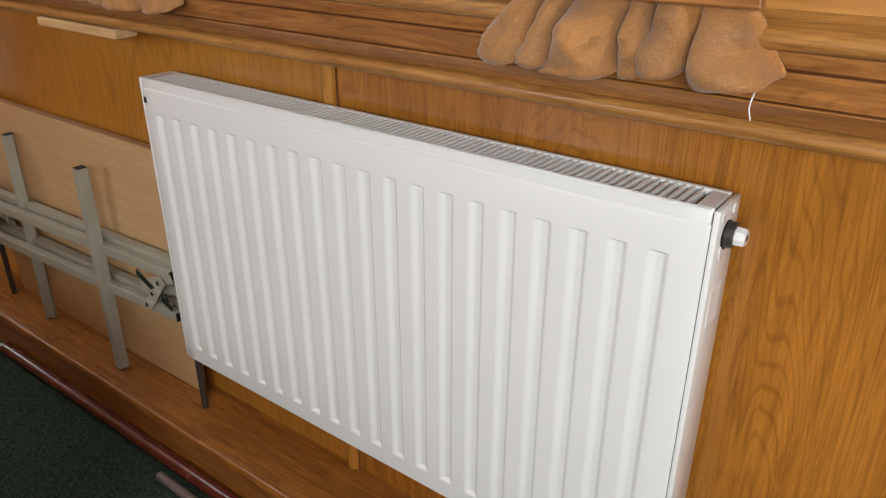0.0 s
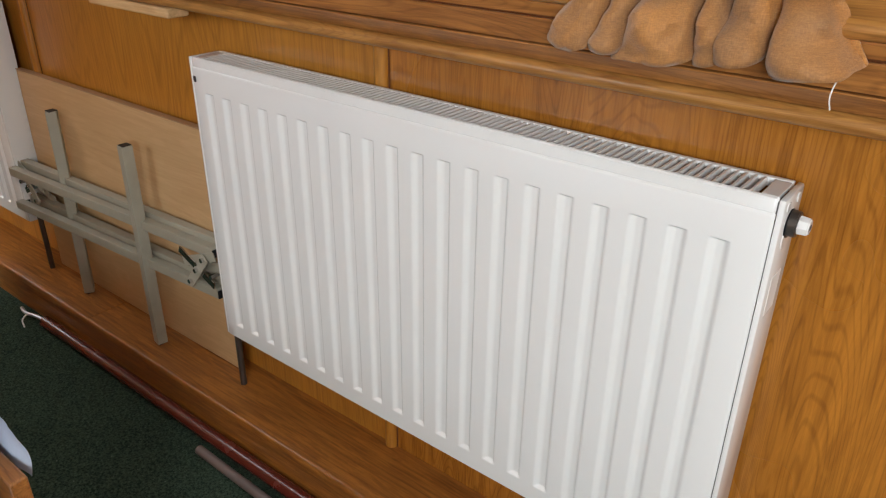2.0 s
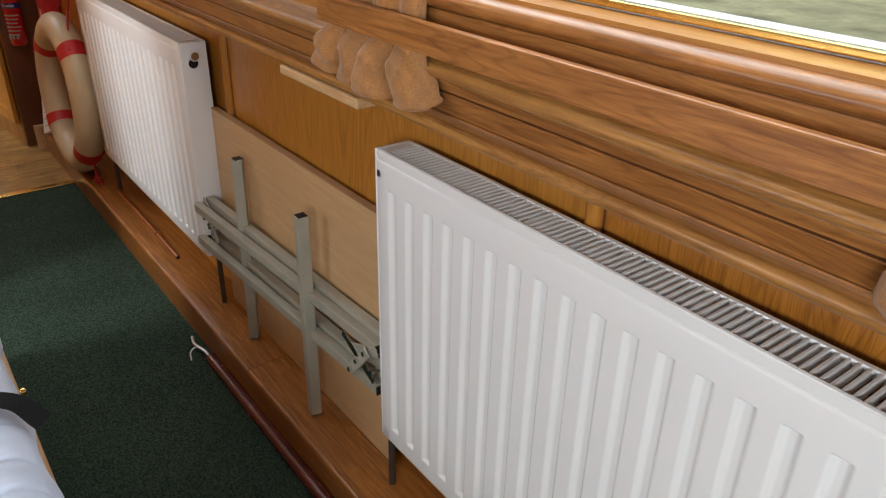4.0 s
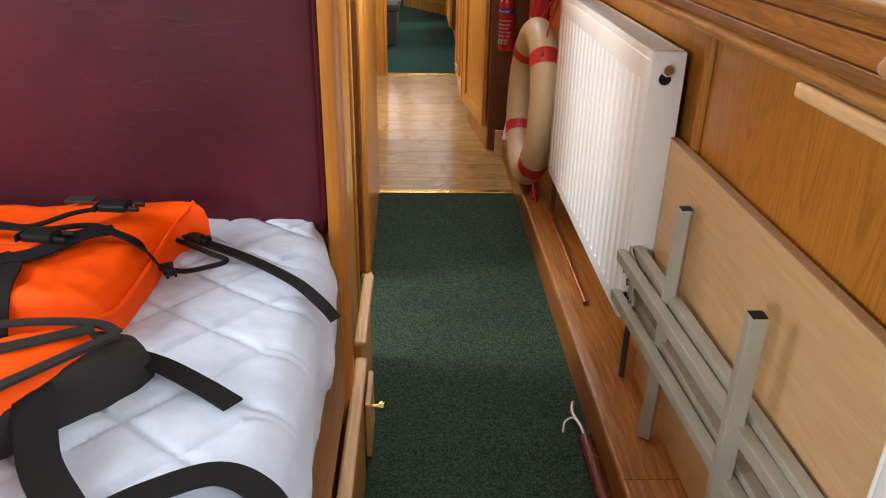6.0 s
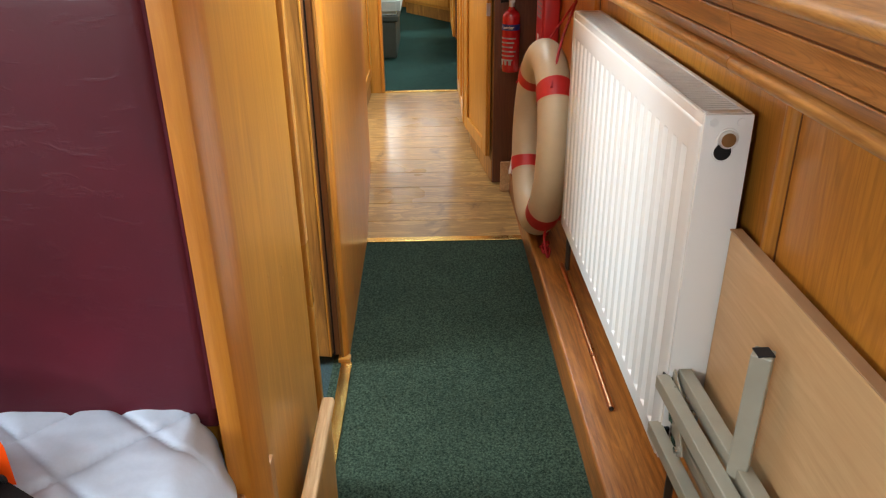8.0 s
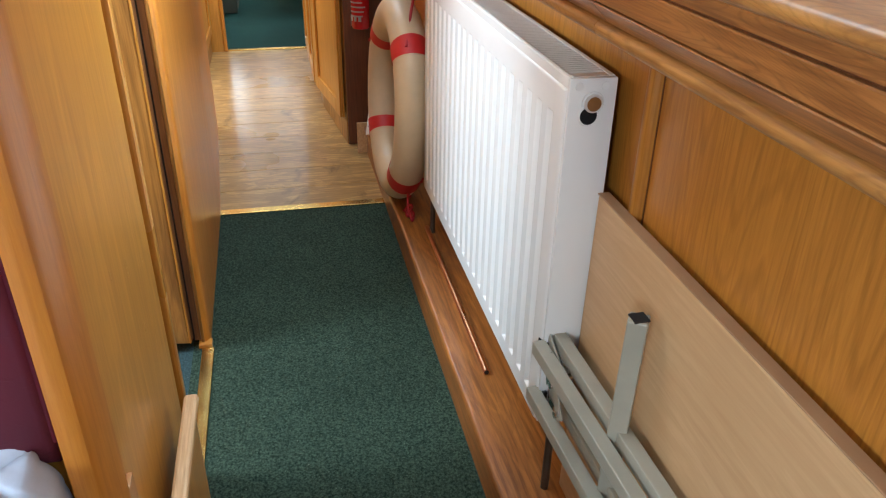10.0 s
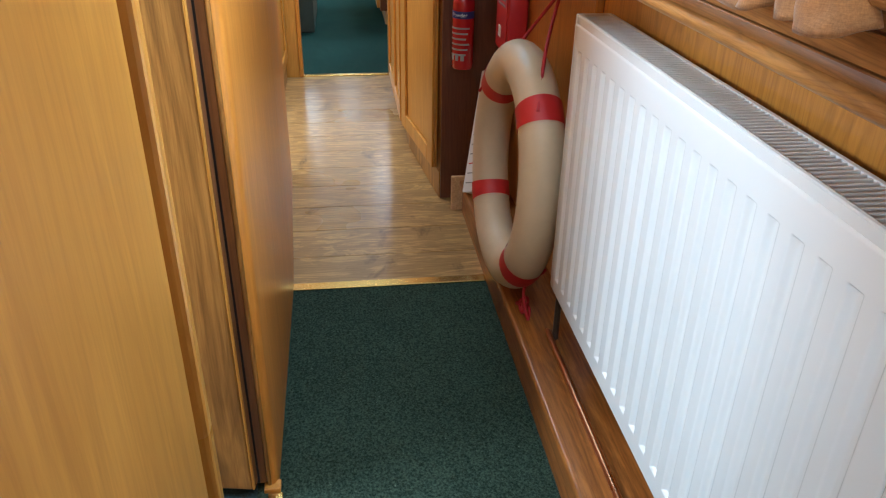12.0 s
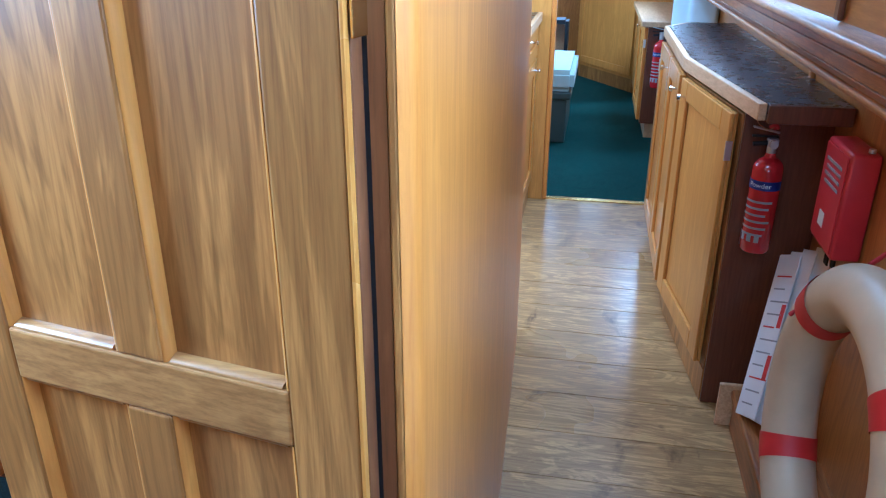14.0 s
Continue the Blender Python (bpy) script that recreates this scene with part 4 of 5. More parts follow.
def puff(outline, z0, thick, seed, tip=None, fold=9.0):
    """A stuffed panel over an outline in x and y, with folds."""
    pts = [Vector((x, y)) for x, y in outline]
    c = sum(pts, Vector((0, 0))) / len(pts)
    loop = []
    n = len(pts)
    for i in range(n):
        for k in range(5):
            a, b, c2, d = pts[i - 1], pts[i], pts[(i + 1) % n], pts[(i + 2) % n]
            t = k / 5
            q = 0.5 * (2 * b + (c2 - a) * t + (2 * a - 5 * b + 4 * c2 - d) * t * t + (3 * b - a - 3 * c2 + d) * t ** 3)
            loop.append(b.lerp(c2, t) * 0.65 + q * 0.35)
    own = bmesh.new()
    rings = []
    for s in (1.0, 0.985, 0.965, 0.94, 0.91, 0.87, 0.82, 0.76, 0.69, 0.61, 0.53, 0.44, 0.34, 0.23, 0.12):
        h = thick * (1 - s ** fold) ** 0.55
        ring = []
        for p in loop:
            q = c + (p - c) * s
            w = 0.011 * noise.noise((q.x * 11 + seed, q.y * 11, 1)) - 0.006 * abs(noise.noise((q.x * 20 + seed, q.y * 9, 3))) + 0.003 * noise.noise((q.x * 45 + seed, q.y * 45, 2))
            w += 0.005 * noise.noise((q.x * 34 + seed, q.y * 34, 5)) * max(0.0, 1 - abs(s - 0.88) / 0.14)
            co = Vector((q.x, q.y, z0 + h + w * min(1, 6 * (1 - s))))
            if tip:
                pull = max(0.0, 1 - (q - Vector(tip[:2])).length / 0.075) ** 2
                co += (Vector(tip[2:]) - Vector((*tip[:2], z0 + 0.03))) * pull
            ring.append(own.verts.new(co))
        rings.append(ring)
    m = len(loop)
    for a, b in zip(rings, rings[1:]):
        for k in range(m):
            own.faces.new((a[k], a[(k + 1) % m], b[(k + 1) % m], b[k]))
    own.faces.new(rings[-1])
    low = [own.verts.new((v.co.x, v.co.y, z0 - 0.012)) for v in rings[0]]
    for k in range(m):
        own.faces.new((low[k], low[(k + 1) % m], rings[0][(k + 1) % m], rings[0][k]))
    own.faces.new(low[::-1])
    return own


def buckle(cx, cy, cz, ang, parent, s=1.0):
    bm = box(-0.028 * s, 0.028 * s, -0.019 * s, 0.019 * s, -0.006, 0.006, 0.004)
    box(0.030 * s, 0.052 * s, -0.017 * s, -0.009 * s, -0.004, 0.004, 0.003, bm)
    box(0.030 * s, 0.052 * s, 0.009 * s, 0.017 * s, -0.004, 0.004, 0.003, bm)
    box(-0.034 * s, -0.0285 * s, -0.024 * s, 0.024 * s, -0.005, 0.005, 0.002, bm)
    return part("buckle", moved(bm, pose(cx, cy, cz, 0, 0, ang)), black, parent, "black plastic clip buckle")


Z_BED = 0.682
j1 = thing("life_jacket", (-1.35, 0.05, Z_BED), "orange life jacket with black straps lying on the white mattress", "life jacket", "life jackets")
part("panel", puff([(-1.545, -0.42), (-1.546, -0.1), (-1.545, 0.10), (-1.540, 0.150), (-1.50, 0.153), (-1.43, 0.151), (-1.388, 0.147), (-1.383, 0.06), (-1.385, -0.1), (-1.39, -0.42)], Z_BED, 0.050, 3, (-1.540, 0.150, -1.505, 0.196, 0.745), 14.0), orange_fabric, j1, "stuffed orange back panel", True)
part("panel", puff([(-1.410, -0.42), (-1.410, 0.06), (-1.408, 0.149), (-1.34, 0.151), (-1.28, 0.148), (-1.250, 0.140), (-1.234, 0.105), (-1.232, 0.05), (-1.245, -0.02), (-1.26, -0.20), (-1.26, -0.42)], Z_BED + 0.001, 0.055, 8, None, 12.0), orange_fabric, j1, "stuffed orange front panel", True)
part("seam", tube([(-1.512, 0.176, 0.741), (-1.48, 0.157, 0.722), (-1.42, 0.153, 0.713), (-1.34, 0.153, 0.708), (-1.265, 0.146, 0.704), (-1.236, 0.112, 0.702)], 0.0032, 8, 8), orange_fabric, j1, "raised stitched seam", True)
part("strap", strap([(-1.400, 0.105, 0.747), (-1.379, 0.074, 0.749), (-1.325, 0.040, 0.749), (-1.305, 0.006, 0.749)], 0.030), webbing, j1, "wide black webbing")
part("strap", strap([(-1.315, -0.01, 0.748), (-1.290, 0.015, 0.748), (-1.252, 0.022, 0.742), (-1.226, 0.026, 0.722), (-1.220, 0.026, 0.690)], 0.042), webbing, j1, "wide black webbing")
part("strap", strap([(-1.40, -0.20, 0.748), (-1.402, -0.059, 0.750), (-1.392, 0.015, 0.750), (-1.408, 0.069, 0.749), (-1.385, 0.115, 0.747), (-1.372, 0.145, 0.738), (-1.380, 0.160, 0.708)], 0.012), webbing, j1)
part("strap", strap([(-1.41, -0.20, 0.749), (-1.41, -0.063, 0.751), (-1.400, -0.003, 0.751), (-1.449, 0.036, 0.750), (-1.469, 0.080, 0.750)], 0.010), webbing, j1)
part("strap", strap([(-1.50, 0.148, 0.703), (-1.490, 0.180, 0.691), (-1.44, 0.262, 0.686), (-1.375, 0.335, 0.685), (-1.330, 0.376, 0.677), (-1.314, 0.396, 0.662)], 0.017), webbing, j1)
part("strap", tube([(-1.48, 0.155, 0.695), (-1.455, 0.205, 0.687), (-1.43, 0.236, 0.687), (-1.410, 0.210, 0.686), (-1.398, 0.185, 0.687), (-1.392, 0.160, 0.695)], 0.0035, 8, 8), webbing, j1, "thin black cord", True)
buckle(-1.490, 0.180, 0.694, 65, j1, 0.42)
buckle(-1.462, 0.085, 0.755, 84, j1, 0.72)
buckle(-1.362, 0.030, 0.756, 80, j1, 0.75)
buckle(-1.388, 0.170, 0.694, 30, j1, 0.4)
part("reflector", box(-1.33, -1.28, -0.04, -0.005, 0.741, 0.7455, 0.001), paper, j1, "pale reflective patch")
part("print", box(-1.525, -1.505, -0.005, 0.035, 0.7415, 0.7445), ink, j1, "small dark printed mark")

j2 = thing("life_jacket", (-1.08, 0.12, Z_BED), "orange life jacket with grey bands and black lining", "life jacket", "life jackets")
part("panel", puff([(-1.150, -0.25), (-1.160, 0.02), (-1.176, 0.124), (-1.178, 0.176), (-1.160, 0.194), (-1.120, 0.172), (-1.07, 0.132), (-1.01, 0.085), (-0.97, 0.04), (-0.955, -0.05), (-0.96, -0.25)], Z_BED + 0.016, 0.044, 12), orange_fabric, j2, "stuffed orange front panel", True)
part("lining", puff([(-1.19, 0.140), (-1.205, 0.172), (-1.202, 0.198), (-1.182, 0.214), (-1.152, 0.204), (-1.108, 0.168), (-1.058, 0.124), (-1.004, 0.078), (-0.970, 0.040), (-0.98, 0.02), (-1.05, 0.07), (-1.12, 0.115)], Z_BED, 0.046, 21), grey_web, j2, "black fabric lining", True)
part("band", strap([(-1.150, -0.2, 0.741), (-1.160, 0.0, 0.743), (-1.176, 0.110, 0.742), (-1.180, 0.165, 0.737), (-1.168, 0.190, 0.733)], 0.012, 0.003), grey_web, j2, "grey binding tape")
part("band", strap([(-1.06, -0.2, 0.744), (-1.075, 0.0, 0.745), (-1.115, 0.085, 0.745), (-1.165, 0.168, 0.741)], 0.016, 0.003), grey_web, j2, "grey reflective band")
part("band", strap([(-0.962, -0.1, 0.735), (-0.985, 0.045, 0.738), (-1.06, 0.118, 0.741), (-1.12, 0.165, 0.740), (-1.162, 0.190, 0.735)], 0.012, 0.004), grey_web, j2, "grey binding tape")
part("strap", strap([(-1.20, 0.17, 0.69), (-1.175, 0.225, 0.689), (-1.142, 0.277, 0.685), (-1.112, 0.315, 0.684)], 0.024), webbing, j2)
part("strap", strap([(-1.10, 0.10, 0.70), (-1.10, 0.125, 0.722), (-1.072, 0.145, 0.715), (-1.02, 0.168, 0.692), (-0.965, 0.212, 0.689), (-0.925, 0.243, 0.689)], 0.036), webbing, j2, "wide black webbing")
part("strap", strap([(-0.945, 0.232, 0.694), (-0.985, 0.272, 0.689), (-1.008, 0.325, 0.689), (-0.992, 0.368, 0.680), (-0.965, 0.392, 0.655)], 0.028), webbing, j2, "black webbing hanging over the edge")
buckle(-0.917, 0.262, 0.696, 40, j2, 0.95)

bag = thing("mesh_bag", (-0.9, 0.1, Z_BED), "dark mesh bag with a red lining and a cream label", "bag")
part("body", puff([(-0.965, 0.02), (-0.958, 0.14), (-0.925, 0.196), (-0.88, 0.185), (-0.80, 0.12), (-0.80, 0.0)], Z_BED, 0.030, 31), grey_web, bag, "", True)
part("lining", puff([(-0.94, 0.02), (-0.935, 0.10), (-0.90, 0.13), (-0.82, 0.10), (-0.82, 0.0)], Z_BED + 0.012, 0.026, 35), red_tape, bag, "red inner fabric", True)
part("label", moved(box(-0.018, 0.018, -0.011, 0.011, 0, 0.0015, 0.0005), pose(-0.922, 0.150, 0.7150, 0, 6, -25)), cream, bag, "cream fabric label")

# ---- curtains and their rails ----


def rail_board(x0, x1, label):
    r = thing("curtain_rail", ((x0 + x1) / 2, 0.87, 1.10), label, "curtain rail", "wooden curtain rails")
    part("board", box(x0, x1, 0.852, 0.864, 1.094, 1.131, 0.002), board_oak, r)
    for x in (x0 + 0.03, x1 - 0.03):
        part("bracket", box(x - 0.01, x + 0.01, 0.8645, 0.903, 1.102, 1.120), board_oak, r)
    return r


rail_board(-1.042, 0.026, "oak board rail holding curtain ends against the cabin side")
rail_board(-2.99, -2.08, "oak board rail holding curtain ends against the cabin side")


def curtain(x0, x1, label, seed, low=1.0, top=1.62, flare=0.02, folds=6, swing=0.010, crumple=0.3, lean=0.01):
    """Gathered curtain that hangs behind the rail, with its hem bunched out below."""
    c = thing("curtain", ((x0 + x1) / 2, 0.875, low), label, "curtain", "short tan curtains")
    rng = random.Random(seed)
    ph = rng.random() * 6
    # uneven folds, each with its own width and reach
    widths = [0.7 + 0.8 * rng.random() for _ in range(folds)]
    knots = [sum(widths[:k]) / sum(widths) for k in range(folds + 1)]
    reach = [0.55 + 0.75 * rng.random() for _ in range(7)]
    drop = [0.016 * (rng.random() - 0.5) for _ in range(7)]

    def at(u, v):
        z = low + (top - low) * v
        below = max(0.0, min(1.0, (1.096 - z) / 0.030))
        hem = max(0.0, min(1.0, (1.096 - z) / (1.096 - low)))
        above = max(0.0, min(1.0, (z - 1.13) / 0.12))
        mid = (x0 + x1) / 2
        uu = min(max(u + (0.022 + 0.045 * crumple * hem) * noise.noise((u * 5, z * 14, seed)), 0.0), 1.0)
        k = min(max(sum(1 for q in knots if q <= uu) - 1, 0), folds - 1)
        f = (uu - knots[k]) / (knots[k + 1] - knots[k])
        th = 2 * math.pi * f
        x = mid + (x0 + (x1 - x0) * u - mid) * (0.84 + 0.16 * hem + 0.05 * above) + flare * hem * (u - 0.5)
        # tabs that stand side by side, with the cloth folded back between them
        pitch = (x1 - x0) * (knots[k + 1] - knots[k])
        x -= (0.06 * above + 0.27 * hem ** 0.6) * pitch * math.sin(th) + lean * hem * (reach[k] - 0.5)
        q = -math.cos(th)
        q = math.copysign(abs(q) ** 0.55, q)
        y = 0.876 - 0.010 * below - (0.003 + (0.013 + swing * 0.35) * reach[k] * below) * q - 0.017 * above * q
        y += 0.005 * below * noise.noise((u * 14, z * 34, seed + 3)) + 0.0015 * noise.noise((u * 40, z * 30, seed + 7))
        y += crumple * below * (0.018 * (noise.noise((u * 9 + z * 22, z * 20, seed + 17)) - 0.15) + 0.010 * abs(noise.noise((u * 20 - z * 40, z * 46, seed + 29))))
        lift = (1 - f) * drop[k] + f * drop[k + 1]
        z += hem * (lift + 0.007 * (1 - q) + crumple * 0.018 * noise.noise((u * 8, 3.0, seed + 23)))
        return Vector((x, min(y, 0.886 + 0.012 * above), z))

    us = [k / 180 for k in range(181)]
    vs = [k / 18 * 0.16 for k in range(19)] + [0.16 + 0.84 * k / 16 for k in range(1, 17)]
    bm = grid_mesh(us, vs, at)
    ob = part("drape", bm, curtain_tan, c, "", True)
    mod = ob.modifiers.new("thick", "SOLIDIFY")
    mod.thickness, mod.offset = 0.0022, 0.0
    return c


curtain(-1.070, -0.80, "tan woven curtain gathered behind the oak rail", 3, 1.020, folds=4, swing=0.016, crumple=0.6)
c2 = curtain(-0.238, 0.036, "tan woven curtain with a crumpled frayed hem", 9, 1.026, folds=6, swing=0.024, crumple=1.0, lean=0.0)
part("thread", tube([(0.032, 0.862, 1.034), (0.029, 0.858, 1.016), (0.031, 0.860, 1.003)], 0.0007, 6, 6), paper, c2, "loose pale thread")
curtain(-3.13, -2.84, "tan woven curtain gathered behind the oak rail", 14, 1.032)
curtain(-2.31, -2.06, "tan woven curtain gathered behind the oak rail", 22, 1.036)

sh = thing("wall_support", (-1.19, 0.94, 0.95), "pale wooden block fixed under the gunwale", "support")
part("block", box(-1.32, -1.055, 0.919, 0.965, 0.9475, 0.9655, 0.004), pale_wood, sh)

# ---- life ring, cord and hook ----
RC, RA, RL, RR, RT = Vector((-3.318, 0.930, 0.431)), 0.02, 0.05, 0.259, 0.056
u_dir = Vector((math.cos(RA), math.sin(RA), 0))
n_dir = Vector((-u_dir.y, u_dir.x, 0))
up_dir = (Vector((0, 0, 1)) * math.cos(RL) + n_dir * math.sin(RL)).normalized()
out_dir = u_dir.cross(up_dir).normalized()


def ring_point(a, b, extra=0.0):
    d = u_dir * math.cos(a) + up_dir * math.sin(a)
    return RC + d * (RR + (RT + extra) * math.cos(b)) + out_dir * (RT * 0.92 + extra) * math.sin(b)


def ring_part(a0, a1, steps, extra, closed):
    own = bmesh.new()
    rows = []
    for i in range(steps + (0 if closed else 1)):
        a = a0 + (a1 - a0) * i / steps
        rows.append([own.verts.new(ring_point(a, 2 * math.pi * k / 28, extra)) for k in range(28)])
    for i in range(steps if closed else len(rows) - 1):
        p, q = rows[i], rows[(i + 1) % len(rows)]
        for k in range(28):
            own.faces.new((p[k], p[(k + 1) % 28], q[(k + 1) % 28], q[k]))
    return own


buoy = thing("life_ring", (-3.305, 0.93, 0.116), "cream plastic life ring with red bands standing on the ledge", "life ring")
part("ring", ring_part(0, 2 * math.pi, 96, 0.0, True), cream, buoy, "", True)
for deg in (46, 140, 218, 318):
    a = radians(deg)
    part("band", ring_part(a - 0.10, a + 0.10, 8, 0.0022, False), red_tape, buoy, "red fabric band", True)
HOOK = (-3.382, 1.036, 0.850)
cord = thing("cord", HOOK, "dark red cord from the hook round the life ring", "cord")
e1, e2 = ring_point(radians(150), radians(90), 0.004), ring_point(radians(44), radians(22), 0.003)
part("strand", tube([HOOK, (Vector(HOOK) + e1) / 2 + Vector((0, 0, -0.004)), e1], 0.0042, 8, 6), red_rope, cord, "", True)
part("strand", tube([HOOK, (Vector(HOOK) + e2) / 2 + Vector((0.004, -0.01, 0)), e2], 0.0042, 8, 6), red_rope, cord, "", True)
f = ring_point(radians(275), radians(250), 0.004)
part("strand", tube([ring_point(radians(318), radians(300), 0.004), f + Vector((0.05, -0.02, 0.0)), (f.x + 0.05, f.y - 0.01, 0.122), (f.x + 0.02, f.y - 0.02, 0.121), (f.x + 0.045, f.y - 0.012, 0.13)], 0.004, 8, 8), red_rope, cord, "loose red cord end", True)
part("strand", tube([ring_point(radians(196), radians(20), 0.003), ring_point(radians(205), radians(0), 0.018), ring_point(radians(218), radians(10), 0.016), ring_point(radians(228), radians(20), 0.003)], 0.004, 8, 8), red_rope, cord, "", True)
coil = [(-3.10 + 0.022 * math.cos(2.1 * k) - 0.004 * k, 0.936 + 0.012 * math.sin(1.7 * k), 0.1195 + 0.0075 * (k % 5) * (0.6 + 0.4 * math.sin(k))) for k in range(13)]
part("strand", tube([ring_point(radians(322), radians(300), 0.004), (-3.11, 0.93, 0.19)] + coil, 0.004, 8, 6), red_rope, cord, "tangled red cord end", True)
hk = thing("hook", HOOK, "small brass cup hook screwed into the panelling", "hook")
part("stem", tube([(-3.382, 1.05, 0.856), (-3.382, 1.038, 0.856), (-3.382, 1.030, 0.850), (-3.382, 1.034, 0.843), (-3.382, 1.040, 0.846)], 0.002, 8, 6), brass, hk, "", True)

# ---- fire blanket box ----
fb = thing("fire_blanket_box", (-3.82, 1.04, 0.60), "red plastic fire blanket case on the oak wall", "safety box")
BX0, BX1, BZ0, BZ1 = -3.900, -3.735, 0.600, 0.832
part("case", box(BX0, BX1, 0.988, 1.0475, BZ0, BZ1, 0.008, None, 3), red_plastic, fb, "", True)
part("flap", box(BX0 + 0.008, BX1 - 0.008, 0.9848, 0.9875, BZ0 + 0.012, BZ1 - 0.01, 0.001), red_plastic, fb)
for k in range(4):
    part("print", box(BX0 + 0.03 + 0.008 * (k % 2), BX1 - 0.03, 0.9836, 0.9844, BZ1 - 0.045 - 0.016 * k, BZ1 - 0.038 - 0.016 * k), grey_print, fb, "small faded printing")
part("print", box(BX0 + 0.05, BX0 + 0.085, 0.9836, 0.9844, BZ0 + 0.045, BZ0 + 0.078), paper, fb, "small white pictogram")
part("pull_tab", box(BX0 + 0.06, BX0 + 0.085, 1.010, 1.014, BZ0 - 0.045, BZ0 + 0.0005, 0.001), webbing, fb, "black pull tape")
part("pull_tab", box(BX1 - 0.06, BX1 - 0.035, 1.010, 1.014, BZ0 - 0.035, BZ0 + 0.0005, 0.001), webbing, fb, "black pull tape")
part("bolt", rod((BX1 - 0.02, 1.03, BZ1), (BX1 - 0.02, 1.03, BZ1 + 0.008), 0.007, 12), steel, fb)

# ---- fire extinguishers ----


def extinguisher(cx, cy, z0, label, s=1.0):
    e = thing("fire_extinguisher", (cx, cy, z0), label, "fire extinguisher", "red fire extinguishers")
    r = 0.036 * s
    own = bmesh.new()
    prof = [(0.0, 0.0), (r * 0.9, 0.0), (r, 0.006)] + [(r, 0.21 * s)] + [(r * math.cos(a), 0.21 * s + r * 0.95 * math.sin(a)) for a in [k * math.pi / 16 for k in range(1, 7)]] + [(0.011 * s, 0.252 * s), (0.0, 0.252 * s)]
    rows = [[own.verts.new((cx + p * math.cos(t), cy + p * math.sin(t), z0 + z)) for t in [2 * math.pi * k / 32 for k in range(32)]] for p, z in prof]
    for a, b in zip(rows, rows[1:]):
        for k in range(32):
            own.faces.new((a[k], a[(k + 1) % 32], b[(k + 1) % 32], b[k]))
    bmesh.ops.remove_doubles(own, verts=own.verts, dist=1e-6)
    body = part("cylinder", own, red_gloss, e, "", True)

    def wrap(name, a0, a1, za, zb, mat, label, out=0.0006):
        o = bmesh.new()
        rws = [[o.verts.new((cx + (r + out) * math.cos(radians(a0 + (a1 - a0) * k / 16)), cy + (r + out) * math.sin(radians(a0 + (a1 - a0) * k / 16)), z0 + z * s)) for k in range(17)] for z in (za, zb)]
        for k in range(16):
            o.faces.new((rws[0][k], rws[0][k + 1], rws[1][k + 1], rws[1][k]))
        return part(name, o, mat, body, label, True)

    wrap("band", -120, 60, 0.165, 0.188, blue_print, "dark blue printed band")
    for k in range(6):
        wrap("print", -95 + 6 * (k % 2), 25 - 9 * (k % 3), 0.132 - 0.017 * k, 0.1375 - 0.017 * k, grey_print, "small pale printing")
    for k in range(3):
        wrap("print", -80 + 30 * k, -62 + 30 * k, 0.030, 0.050, grey_print, "small pale pictogram")
    wrap("sticker", -135, -100, 0.006, 0.048, paper, "white inspection label", 0.0011)
    cu = bpy.data.curves.new("word", "FONT")
    cu.body, cu.size, cu.align_x, cu.align_y = "Powder", 0.017 * s, "CENTER", "CENTER"
    tmp = new("tmp_word", cu)
    me = bpy.data.meshes.new_from_object(tmp.evaluated_get(bpy.context.evaluated_depsgraph_get()))
    bpy.data.objects.remove(tmp)
    o = bmesh.new()
    o.from_mesh(me)
    for v in o.verts:
        a = radians(-32) + v.co.x / r
        v.co = Vector((cx + (r + 0.0014) * math.cos(a), cy + (r + 0.0014) * math.sin(a), z0 + 0.1765 * s + v.co.y))
    part("lettering", o, paper, body, "white word Powder")
    bm = rod((cx, cy, z0 + 0.250 * s), (cx, cy, z0 + 0.272 * s), 0.011 * s, 14)
    box(cx - 0.012 * s, cx + 0.012 * s, cy - 0.012 * s, cy + 0.012 * s, z0 + 0.268 * s, z0 + 0.288 * s, 0.003, bm)
    part("valve", bm, steel, e, "metal valve head")
    part("lever", box(cx - 0.006, cx + 0.006, cy - 0.048 * s, cy + 0.012, z0 + 0.290 * s, z0 + 0.294 * s, 0.001), black, e)
    part("lever", moved(box(-0.006, 0.006, -0.05 * s, 0.012, -0.002, 0.002, 0.001), pose(cx, cy, z0 + 0.304 * s, -12, 0, 0)), steel, e)
    part("gauge", rod((cx + 0.010, cy, z0 + 0.276 * s), (cx + 0.020, cy, z0 + 0.276 * s), 0.010 * s, 14), steel, e)
    part("nozzle", rod((cx, cy - 0.010, z0 + 0.276 * s), (cx, cy - 0.044 * s, z0 + 0.272 * s), 0.006, 12), black, e)
    part("bracket", box(cx - 0.045 * s, cx - 0.037 * s, cy - 0.015, cy + 0.015, z0 + 0.08 * s, z0 + 0.27 * s), black, e)
    return e


extinguisher(-4.035, 0.905, 0.497, "red powder fire extinguisher hung on the dark cabinet end")
extinguisher(-7.045, 0.862, 0.343, "red powder fire extinguisher on the far cabinet end", 1.15)

